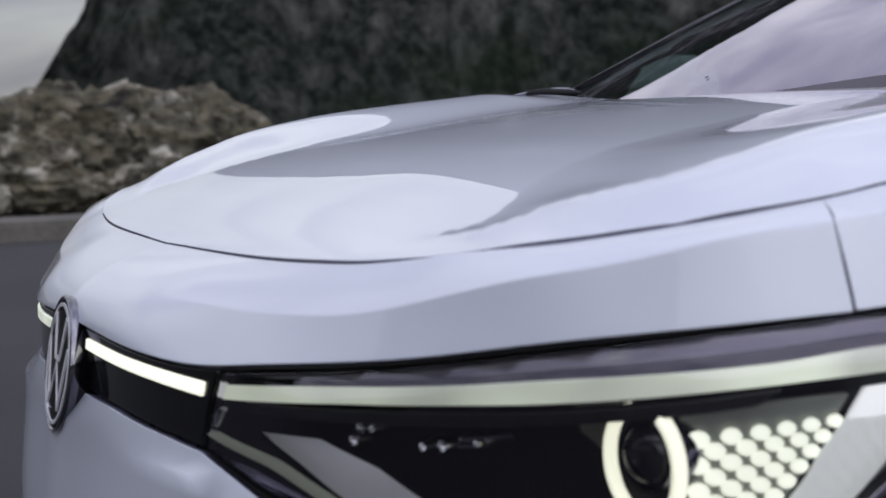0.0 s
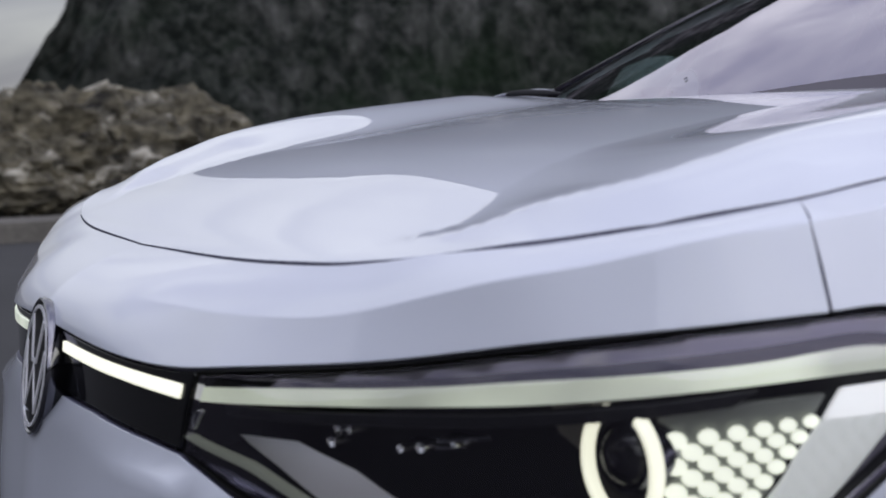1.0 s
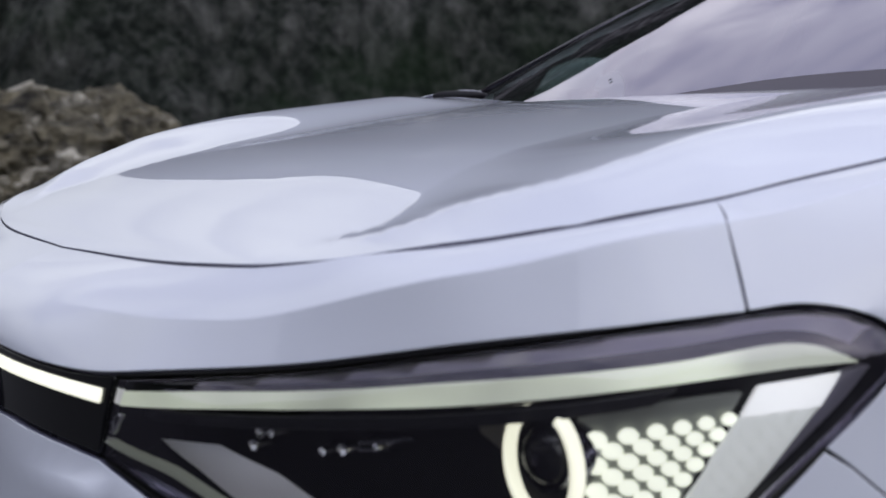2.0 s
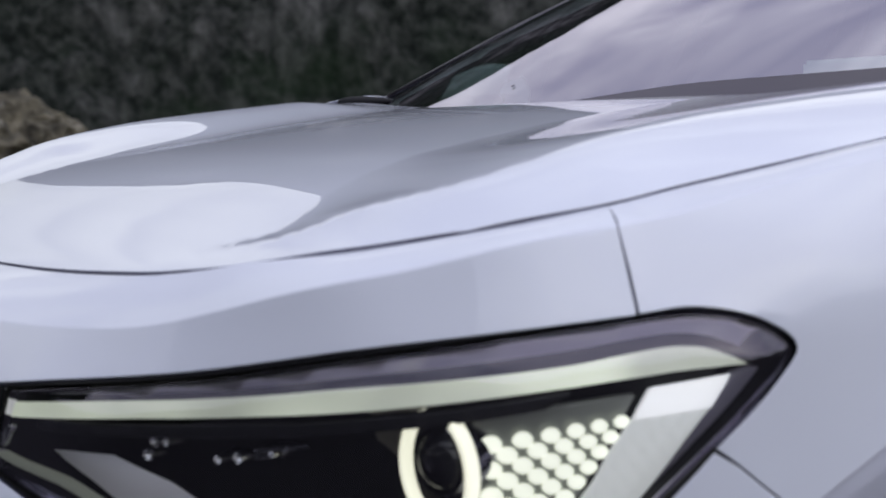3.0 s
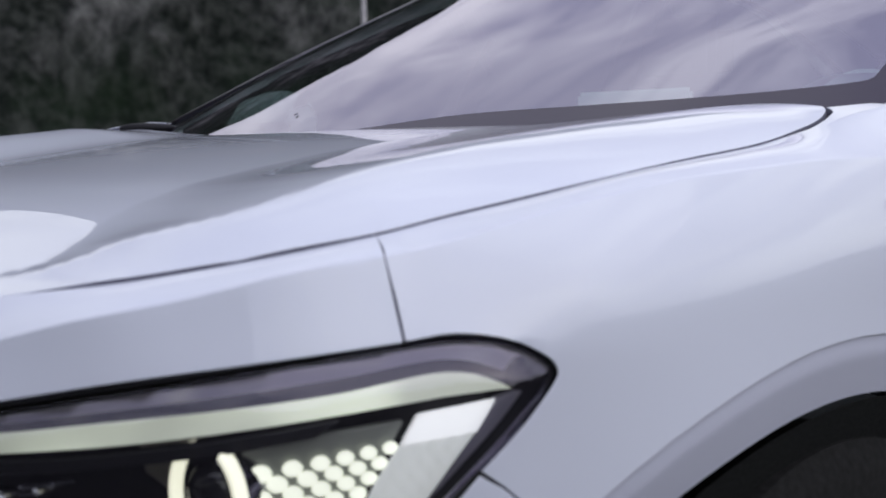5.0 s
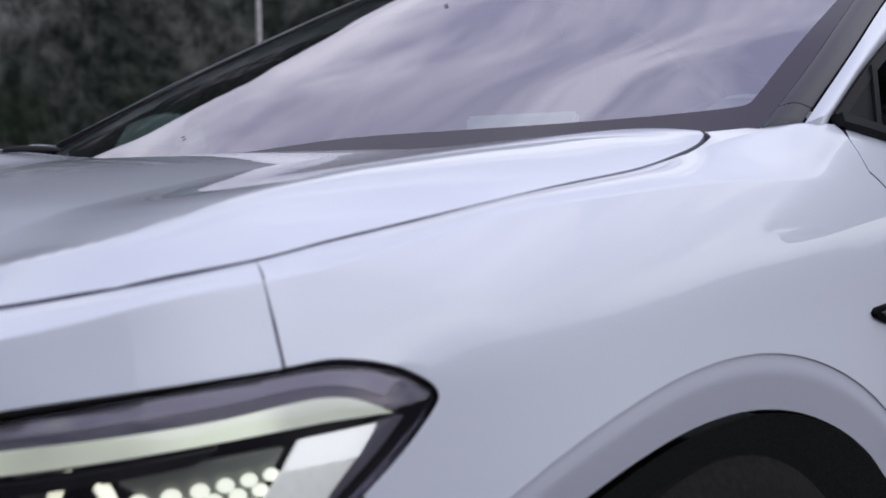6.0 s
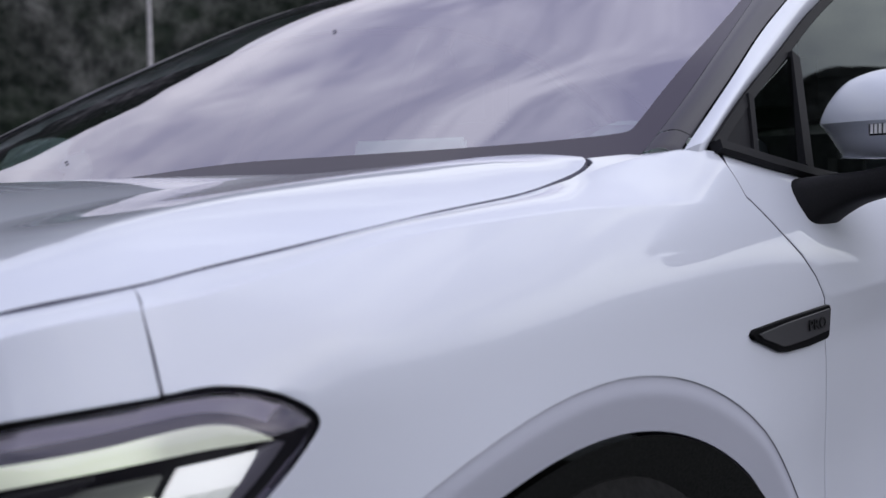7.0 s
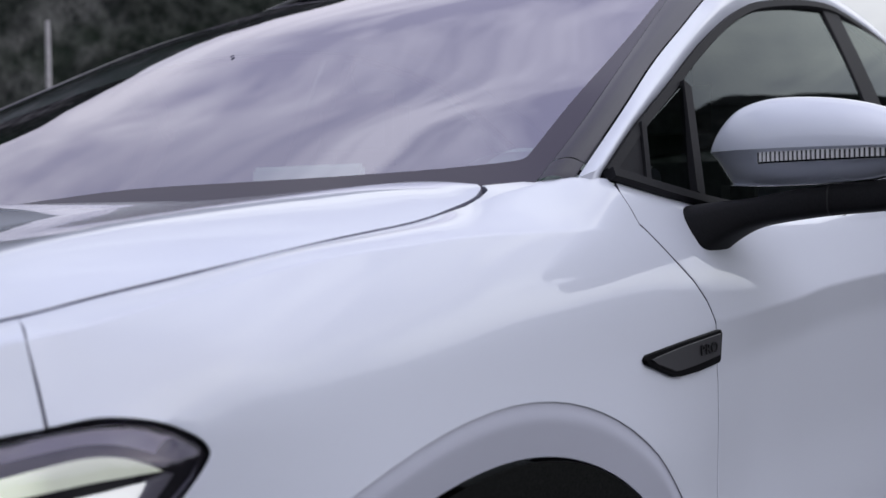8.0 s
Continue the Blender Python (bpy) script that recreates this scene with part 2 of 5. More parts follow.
def panel(name, outline, surf, step, mat, parent=None, label="", hem=0.012, gap=0.002, sgn=1, core=None, rows=(), lift=0.0, diff=0.3):
    """A sheet of the surface surf(p, q) inside an outline, with rolled edges of depth hem, drawn back by gap; rows: extra rows of points beside a crease."""
    core = core or CORE
    poly = np.array(dense(outline, step))
    st = np.array(step)
    lo, hi = poly.min(0), poly.max(0)
    gp, gq = np.meshgrid(np.arange(lo[0] + st[0] / 2, hi[0], st[0]), np.arange(lo[1] + st[1] / 2, hi[1], st[1]))
    pts = np.column_stack([gp.ravel(), gq.ravel()])
    for q in rows:
        along = np.arange(lo[0] + st[0] / 2, hi[0], st[0])
        pts = np.vstack([pts[np.abs(pts[:, 1] - q) > 0.004], np.column_stack([along, np.full(len(along), q)])])
    a, b = poly, np.roll(poly, -1, 0)
    inside = np.zeros(len(pts), bool)
    near = np.full(len(pts), 9e9)
    for (ax, ay), (bx, by) in zip(a, b):
        if ay != by:
            cross = (ay > pts[:, 1]) != (by > pts[:, 1])
            inside ^= cross & (pts[:, 0] < (bx - ax) * (pts[:, 1] - ay) / (by - ay) + ax)
        near = np.minimum(near, np.hypot((pts[:, 0] - ax) / st[0], (pts[:, 1] - ay) / st[1]))
    pts = pts[inside & (near > 0.55)]
    every = np.vstack([poly, pts])
    n = len(poly)
    verts, _, faces, ids, _, _ = delaunay_2d_cdt([Vector(v / st) for v in every], [(i, (i + 1) % n) for i in range(n)], [], 1, 1e-5)
    where = {}
    for i, src in enumerate(ids):
        for k in src:
            where[k] = i
    place, normal = [], []
    for v in verts:
        p, q = v.x * st[0], v.y * st[1]
        e, f = st[0] * diff, st[1] * (0.1 if rows else diff)
        c = Vector(surf(p, q))
        du = Vector(surf(p + e, q)) - Vector(surf(p - e, q))
        dv = Vector(surf(p, q + f)) - Vector(surf(p, q - f))
        nn = du.cross(dv).normalized()
        if sgn < 0:
            c.x, nn.x, c.z = -c.x, -nn.x, c.z + lift
        place.append(c)
        normal.append(nn)
    if sum((place[i] - core).dot(normal[i]) for i in range(len(place))) < 0:
        normal = [-v for v in normal]
    ring = [where[i] for i in range(n) if i in where]
    ring = [r for i, r in enumerate(ring) if r != ring[i - 1]]
    m = len(ring)
    outs = []
    for i in range(m):
        t = place[ring[(i + 1) % m]] - place[ring[i - 1]]
        outs.append(t.cross(normal[ring[i]]).normalized())
    mid = sum((place[r] for r in ring), Vector()) / m
    if sum(outs[i].dot(place[ring[i]] - mid) for i in range(m)) < 0:
        outs = [-o for o in outs]
    for i in range(m):
        place[ring[i]] = place[ring[i]] - outs[i] * gap
    faces = [list(fc) for fc in faces]
    for fc in faces:
        fn = (place[fc[1]] - place[fc[0]]).cross(place[fc[2]] - place[fc[0]])
        if fn.dot(normal[fc[0]]) < 0:
            fc.reverse()
    if hem:
        base = len(place)
        for i in range(m):
            c, nn, o = place[ring[i]], normal[ring[i]], outs[i]
            place += [c + o * 0.0009 - nn * 0.0009, c + o * 0.001 - nn * hem]
            normal += [(nn + o).normalized(), o]
        for i in range(m):
            j = (i + 1) % m
            faces += [[ring[i], ring[j], base + 2 * j, base + 2 * i], [base + 2 * i, base + 2 * j, base + 2 * j + 1, base + 2 * i + 1]]
        for fc in faces[-2 * m:]:
            fn = (place[fc[1]] - place[fc[0]]).cross(place[fc[2]] - place[fc[0]])
            if fn.dot(normal[fc[0]] + normal[fc[2]]) < 0:
                fc.reverse()
    me = bpy.data.meshes.new(name)
    me.from_pydata(place, [], faces)
    me.shade_smooth()
    me.normals_split_custom_set_from_vertices(normal)
    ob = link(name, me, mat, parent, label)
    # deep side of the hem coloured grey, as the shade inside the gap
    if hem and mat == PAINT:
        me.materials.append(SEAM_GREY)
        for i in range(m):
            me.polygons[len(faces) - 2 * m + 2 * i + 1].material_index = 1
    return ob


def grid(name, surf, nu, nv, mat, parent=None, label="", closed=False, flip=False):
    """A regular sheet of surf(u, v), u and v from 0 to 1."""
    bm = bmesh.new()
    vs = [[bm.verts.new(surf(i / nu, j / nv)) for j in range(nv + 1)] for i in range(nu if closed else nu + 1)]
    for i in range(nu):
        for j in range(nv):
            k = (i + 1) % len(vs)
            bm.faces.new((vs[i][j], vs[k][j], vs[k][j + 1], vs[i][j + 1]))
    return part(name, bm, mat, parent, label)


def sweep(name, path, profile, mat, parent=None, label="", up=(0, 0, 1), closed=False):
    """A profile of (side, up) offsets carried along a path of points; the ends are capped."""
    bm = bmesh.new()
    pts = [Vector(p) for p in path]
    rings = []
    for i, p in enumerate(pts):
        a, b = pts[max(i - 1, 0)], pts[min(i + 1, len(pts) - 1)]
        if closed:
            a, b = pts[i - 1], pts[(i + 1) % len(pts)]
        t = (b - a).normalized()
        side = t.cross(Vector(up)).normalized()
        top = side.cross(t).normalized()
        rings.append([bm.verts.new(p + side * s + top * h) for s, h in profile])
    n = len(profile)
    for i in range(len(rings) - (0 if closed else 1)):
        r, q = rings[i], rings[(i + 1) % len(rings)]
        for j in range(n):
            bm.faces.new((r[j], r[(j + 1) % n], q[(j + 1) % n], q[j]))
    if not closed:
        bm.faces.new(rings[0])
        bm.faces.new(rings[-1])
    return part(name, bm, mat, parent, label)


def box(name, lo, hi, mat, parent=None, label="", bevel=0.004):
    bm = bmesh.new()
    bmesh.ops.create_cube(bm, size=1)
    for v in bm.verts:
        v.co = Vector([lerp(lo[i], hi[i], v.co[i] + 0.5) for i in range(3)])
    if bevel:
        bmesh.ops.bevel(bm, geom=bm.edges[:], offset=bevel, segments=2, affect="EDGES")
    return part(name, bm, mat, parent, label)


def turned(name, centre, axis, profile, mat, parent=None, label="", n=48):
    """A body of revolution: profile of (along, radius) about an axis."""
    a = Vector(axis).normalized()
    s = a.orthogonal().normalized()
    t = a.cross(s)
    bm = bmesh.new()
    rings = []
    for h, r in profile:
        rings.append([bm.verts.new(Vector(centre) + a * h + (s * math.cos(2 * math.pi * i / n) + t * math.sin(2 * math.pi * i / n)) * r) for i in range(n)])
    for r, q in zip(rings, rings[1:]):
        for i in range(n):
            bm.faces.new((r[i], r[(i + 1) % n], q[(i + 1) % n], q[i]))
    if profile[0][1] > 0.001:
        bm.faces.new(rings[0])
    if profile[-1][1] > 0.001:
        bm.faces.new(rings[-1])
    bmesh.ops.remove_doubles(bm, verts=bm.verts[:], dist=1e-5)
    return part(name, bm, mat, parent, label)


# ---- the car's lines (x outwards, y rearwards, z up) ----
PLAN = cr([(0, 0.035), (0.2, 0.045), (0.35, 0.075), (0.5, 0.125), (0.65, 0.205), (0.75, 0.29), (0.82, 0.40), (0.86, 0.50), (0.885, 0.62), (0.90, 0.86),
           (0.90, 1.25), (0.906, 1.45), (0.915, 1.8), (0.92, 2.6), (0.905, 3.5), (0.86, 4.15), (0.74, 4.48), (0.4, 4.58), (0, 4.6)])
ARC = np.concatenate([[0], np.cumsum(np.hypot(*np.diff(PLAN, axis=0).T))])
_half = int(np.argmax(PLAN[:, 0]))
SEAM = Line([(0, 0.150, 0.877), (0.27, 0.162, 0.880), (0.426, 0.184, 0.886), (0.50, 0.204, 0.893), (0.572, 0.230, 0.904), (0.643, 0.280, 0.914), (0.703, 0.341, 0.927), (0.757, 0.433, 0.945)])
SHOULDER = Line([(0, 0.070, 0.846), (0.19, 0.080, 0.845), (0.33, 0.102, 0.844), (0.43, 0.125, 0.847), (0.533, 0.159, 0.857), (0.654, 0.222, 0.889), (0.717, 0.280, 0.905), (0.766, 0.343, 0.923), (0.796, 0.407, 0.933)])
LIP = Line([(0, 0.036, 0.804), (0.181, 0.043, 0.798), (0.274, 0.057, 0.795), (0.353, 0.076, 0.797), (0.435, 0.10, 0.807), (0.58, 0.164, 0.826), (0.70, 0.242, 0.849), (0.78, 0.33, 0.863), (0.821, 0.402, 0.871)])
CREASE = Line([(0.796, 0.407, 0.933), (0.811, 0.460, 0.941), (0.831, 0.568, 0.964), (0.845, 0.697, 0.982), (0.856, 0.82, 0.991), (0.862, 0.922, 0.997), (0.867, 1.092, 0.998), (0.870, 1.310, 0.998),
               (0.872, 1.6, 0.995), (0.876, 2.3, 1.0), (0.86, 3.4, 1.03), (0.80, 4.1, 1.04), (0.70, 4.42, 1.04)], 1)
TOP = Line([(0.757, 0.433, 0.945), (0.770, 0.501, 0.957), (0.783, 0.623, 0.975), (0.789, 0.773, 0.995), (0.791, 0.908, 1.0105), (0.793, 1.0, 1.0265), (0.797, 1.05, 1.0372), (0.803, 1.09, 1.0455), (0.813, 1.15, 1.0555), (0.826, 1.205, 1.0607), (0.835, 1.262, 1.0595),
            (0.839, 1.33, 1.0505), (0.843, 1.39, 1.042), (0.846, 1.456, 1.034), (0.848, 1.526, 1.026), (0.850, 1.648, 1.016), (0.853, 1.8, 1.008), (0.856, 2.03, 1.011), (0.86, 2.43, 1.026), (0.86, 2.6, 1.034), (0.82, 3.5, 1.09), (0.74, 4.1, 1.10), (0.66, 4.4, 1.09)], 1)
WAIST = Line([(0.4, 0.871), (0.56, 0.862), (0.9, 0.862), (1.424, 0.872), (1.714, 0.886), (2.222, 0.906), (4.6, 0.93)])
HOOD_Z = Line([(0.05, 0.838), (0.150, 0.877), (0.2, 0.892), (0.25, 0.909), (0.30, 0.926), (0.37, 0.948), (0.45, 0.968), (0.553, 0.987), (0.752, 1.015), (0.924, 1.034), (1.03, 1.041), (1.25, 1.048)])
HOOD_EDGE = Line([(0.10, 0.30, 0.872), (0.184, 0.426, 0.886), (0.204, 0.50, 0.893), (0.230, 0.572, 0.904), (0.28, 0.643, 0.914), (0.341, 0.703, 0.927), (0.433, 0.757, 0.945), (0.501, 0.77, 0.957), (0.623, 0.783, 0.975), (0.773, 0.789, 0.995),
                  (0.908, 0.791, 1.0102), (0.99, 0.788, 1.0248), (1.04, 0.782, 1.0355), (1.09, 0.768, 1.0495), (1.15, 0.76, 1.053), (1.25, 0.75, 1.06)])
HOOD_RIDGE = Line([(0.15, 0.876), (0.2, 0.886), (0.25, 0.909), (0.30, 0.930), (0.335, 0.946), (0.42, 0.972), (0.5, 0.994), (0.6, 1.0105), (0.7, 1.0225), (0.85, 1.0375), (1.05, 1.0545), (1.25, 1.062)])


def s_at_x(x):
    return float(np.interp(x, PLAN[:_half, 0], ARC[:_half]))


def s_at_y(y):
    return float(np.interp(y, PLAN[:, 1], ARC))


def side_x(y):
    return float(np.interp(y, PLAN[:, 1], PLAN[:, 0]))


BUMPER_TOP = Line([(0, 0.728), (0.172, 0.7285), (0.30, 0.7215), (0.36, 0.7175), (0.41, 0.7045), (0.44, 0.696), (0.47, 0.689), (0.52, 0.677), (0.60, 0.659), (0.69, 0.637), (0.78, 0.635), (0.88, 0.665), (0.96, 0.72), (1.05, 0.73), (6.0, 0.73)])


def swell(z, w, s=9.0):
    """How far the lower body stands out of the plan line; w: 1 at the nose, 0 along the side."""
    d = max(0.0, BUMPER_TOP(min(s, 5.9))[0] - z)
    front = 0.018 * smooth(0.0, 0.024, d) + 0.012 * smooth(0.02, 0.19, d) - 0.10 * smooth(0.20, 0.5, d)
    side = 0.010 * smooth(0.05, 0.25, d) - 0.05 * smooth(0.33, 0.5, d)
    return lerp(side, front, w)


def front(s, z, out=0.0):
    """The upright skin of nose and side, at the length s round the plan from the nose."""
    sg = -1 if s < 0 else 1
    a = abs(s)
    x, y = float(np.interp(a, ARC, PLAN[:, 0])), float(np.interp(a, ARC, PLAN[:, 1]))
    x2, y2 = float(np.interp(a + 0.02, ARC, PLAN[:, 0])), float(np.interp(a + 0.02, ARC, PLAN[:, 1]))
    x1, y1 = float(np.interp(max(a - 0.02, 0), ARC, PLAN[:, 0])), float(np.interp(max(a - 0.02, 0), ARC, PLAN[:, 1]))
    t = Vector((x2 - x1, y2 - y1)).normalized()
    o = out + swell(z, 1 - smooth(0.35, 0.9, a), a)
    return sg * (x + t.y * o), y - t.x * o, z


def nose(a, b):
    """The painted nose between light panel (b 0), shoulder (b 1) and bonnet seam (b 2); a from -1 to 1 across."""
    sg, a = (-1 if a < 0 else 1), min(abs(a), 1.0)
    rows = []
    for line, end in ((LIP, 0.821), (SHOULDER, 0.796), (SEAM, 0.757)):
        y, z = line(a * end)
        rows.append(Vector((a * end, y, z)))
    p, m, q = rows
    b = min(max(b, -0.1), 2.1)
    u = b / 2
    ctrl = m * 2 - (p + q) * 0.5
    soft = p * (1 - u) ** 2 + ctrl * 2 * u * (1 - u) + q * u * u
    hard = p.lerp(m, b) if b < 1 else m.lerp(q, b - 1)
    nrm = Vector((0.3, -0.3, 0.6))
    hard = hard + nrm * (0.003 if b > 1 else 0.0) * math.sin(math.pi * (b % 1 if 0 <= b < 2 else 0))
    c = soft.lerp(hard, smooth(0.25, 0.46, a))
    return sg * c.x, c.y, c.z


def hood_z(x, y):
    """The bonnet: a flat middle, a crease, a ridge on each side and a fall to the seam."""
    a = abs(x)
    zc = HOOD_Z(y)[0] - 0.003 * (a / 0.42) ** 2
    xs, zs = HOOD_EDGE(y)
    zr = HOOD_RIDGE(y)[0]
    xr = float(np.interp(y, (0.2, 0.28, 0.30, 0.35, 0.375, 0.46), (0.44, 0.545, 0.565, 0.615, 0.640, 0.668)))
    xr = min(xr, xs - 0.07)
    xv = float(np.interp(y, (0.2, 0.28, 0.35, 0.42, 0.5, 0.7), (0.40, 0.500, 0.455, 0.415, 0.385, 0.355)))
    xv = min(xv, xr - 0.03)
    if a <= xv:
        z = zc
    elif a <= xr:
        t = (a - xv) / (xr - xv)
        z = lerp(zc, zr, 0.55 * t + 0.45 * smooth(0, 1, t))
    else:
        z = zr - (zr - zs) * ((a - xr) / (xs - xr)) ** 1.7
    return lerp(HOOD_Z(y)[0], z, smooth(0.19, 0.33, y))


H_FRONT = cr([(0, 0.150), (0.27, 0.162), (0.426, 0.184), (0.50, 0.204), (0.572, 0.230), (0.643, 0.280), (0.703, 0.341)])
H_SIDE = cr([(0.703, 0.341), (0.757, 0.433), (0.770, 0.501), (0.783, 0.623), (0.789, 0.773), (0.791, 0.908), (0.788, 0.99), (0.782, 1.04), (0.771, 1.073), (0.757, 1.090)])
H_BACK = cr([(0, 1.03), (0.3, 1.05), (0.55, 1.075), (0.70, 1.090), (0.757, 1.090)])


def hood(x, y):
    return x, y, hood_z(x, y) + 0.002 + 0.011 * smooth(0.36, 0.66, -x) * smooth(0.3, 0.7, y) * (1 - smooth(0.94, 1.06, y))


def flank(y, b):
    """The body side: b 0 waist, 1 shoulder crease, 2 top edge; below the waist b falls by 1 each half metre."""
    z0 = WAIST(y)[0]
    cx, cz = CREASE(y)
    tx, tz = TOP(y)
    x0 = side_x(y)
    if b <= 0:
        z = z0 + 0.5 * b
        door = smooth(1.15, 1.65, y)
        x = x0 + swell(z, 1 - smooth(0.35, 0.9, s_at_y(y)))
        d = z0 - z
        x += (1 - door) * smooth(0.5, 0.75, y) * 0.09 * min(d, 0.14)
        x -= door * (0.20 * min(d, 0.06) + 0.07 * max(0.0, min(d, 0.5) - 0.06))
        return x, y, z
    if b <= 1:
        u = b
        k = lerp(u, 0.22 * u + 0.78 * u ** 2.2, smooth(0.41, 0.56, y))
        hollow = 0.007 * math.sin(math.pi * u) * smooth(1.4, 1.9, y)
        return lerp(x0, cx, k) - hollow, y, lerp(z0, cz, u)
    if b > 2:
        return tx - (b - 2) * 0.13, y, tz + 0.013 * (b - 2)
    u = b - 1
    return lerp(cx, tx, u), y, lerp(cz, tz, 1 - (1 - u) ** lerp(1.0, 1.12, smooth(0.92, 1.10, y) * (1 - smooth(1.22, 1.40, y)))) + 0.006 * math.sin(math.pi * min(u, 1)) * smooth(0.46, 0.7, y)


def flank_b(y, z):
    z0 = WAIST(y)[0]
    cz = CREASE(y)[1]
    return (z - z0) / (cz - z0) if z >= z0 else (z - z0) / 0.5


AXLE = (0.91, 0.34)


def arch(t, a, b):
    """A point of a wheel arch; t from 0 (rear) to 1 (front)."""
    c, s = math.cos(math.pi * t), math.sin(math.pi * t)
    return AXLE[0] + a * (1 + 0.08 * smooth(0.5, 0.7, t)) * c, AXLE[1] + b * s


# ---- the car ----
car = new("car")
tagged(car, "white electric coupe SUV with lit headlights, parked on asphalt", "car")

# bonnet
_h = [tuple(p) for p in H_FRONT[::3]] + [tuple(p) for p in H_SIDE[::3]][1:] + [tuple(p) for p in H_BACK[::3]][::-1][1:]
_hood = _h + [(-x, y) for x, y in _h[::-1] if x > 1e-6]
panel("hood", _hood, hood, (0.013, 0.013), PAINT, car, "glossy white bonnet with two soft creases", hem=0.016, gap=0.0017)

# nose between bonnet and lights
panel("nose_panel", [(-1, 0), (1, 0), (1, 2), (-1, 2)], nose, (0.02, 0.08), PAINT, car, "white nose panel", hem=0.012, gap=0.0005, rows=(0.97, 1.03))

# light panel, headlights and lower bumper
_lip = [(x, LIP(x)[1] - 0.0055) for x in np.linspace(0, 0.376, 12)]
_low = [(0.358, 0.755), (0.348, 0.7205), (0.301, 0.724), (0.172, 0.731), (0, 0.731)]
_strip = [(s_at_x(x), z) for x, z in _lip + _low]
_strip = _strip + [(-s, z) for s, z in _strip[::-1] if s > 1e-6]
panel("light_panel", _strip, lambda s, z: front(s, z, -0.004), (0.02, 0.012), GLOSS_BLACK, car, "gloss black panel across the nose", gap=0.001)
for sg in (1, -1):
    top, bot = (0.7865, 0.7828, 0.7800), (0.7765, 0.7725, 0.7685)
    xs = (0.080, 0.25, 0.358)
    o = [(s_at_x(x), z) for x, z in zip(np.linspace(*xs[::2], 9), np.interp(np.linspace(*xs[::2], 9), xs, top))]
    o += [(s_at_x(x - 0.004), z) for x, z in zip(np.linspace(*xs[::2], 9), np.interp(np.linspace(*xs[::2], 9), xs, bot))][::-1]
    panel("light_bar", o, lambda s, z: front(s, z, -0.001), (0.02, 0.006), BRIGHT if sg > 0 else GUIDE, car, "lit white light bar", hem=0.006, gap=0, sgn=sg)

# the edge of the wing round the headlight's tip
TIP_EDGE = [tuple(p) for p in cr([(0.404, 0.871), (0.42, 0.8725), (0.442, 0.8735), (0.47, 0.8695), (0.486, 0.865), (0.501, 0.858), (0.514, 0.850), (0.521, 0.841), (0.519, 0.832),
                                  (0.506, 0.816), (0.488, 0.797), (0.457, 0.769)], 4)]
LAMP = [(s_at_x(x), LIP(x)[1] - lerp(0.0055, 0.002, smooth(0.70, 0.82, x))) for x in np.linspace(0.386, 0.819, 24)]
LAMP += [(s_at_y(y), z - 0.0012) for y, z in TIP_EDGE[3:]] + [(s_at_y(y), z) for y, z in ((0.422, 0.735), (0.39, 0.702), (0.355, 0.672), (0.32, 0.65))]
LAMP += [(s_at_x(x), z) for x, z in ((0.71, 0.638), (0.64, 0.64), (0.56, 0.662), (0.49, 0.68), (0.443, 0.692), (0.422, 0.699), (0.385, 0.711), (0.358, 0.7195), (0.368, 0.755))]


def si(x):
    """The place along the plan of a point set some 3 cm behind the headlight's cover."""
    return s_at_x(x + 0.025 * min(1, x / 0.57))


_ls = np.array(LAMP)
_apex = int(np.argmax(_ls[:, 0])) + 1
_seg = np.roll(_ls, -1, 0) - _ls


def lamp_top(s):
    return float(np.interp(s, _ls[:_apex, 0], _ls[:_apex, 1]))


def edge_gap(s, z):
    """The distance from a point to the headlight's outline."""
    d = np.array((s, z)) - _ls
    k = np.clip((d * _seg).sum(1) / (_seg ** 2).sum(1), 0, 1)
    return float(np.hypot(*(d - _seg * k[:, None]).T).min())


def lens(s, z):
    """The headlight's clear cover: upright in the middle, rolled back to the body along its edges."""
    d = min(edge_gap(s, z) / 0.034, 1.0)
    low = smooth(0.66, 0.72, z)
    return front(s, z, -0.001 + lerp(0.006, 0.020, low) * lerp(0.15, 1.0, smooth(0.38, 0.56, s)) * math.sin(math.pi / 2 * d) - 0.010 * (1 - low))


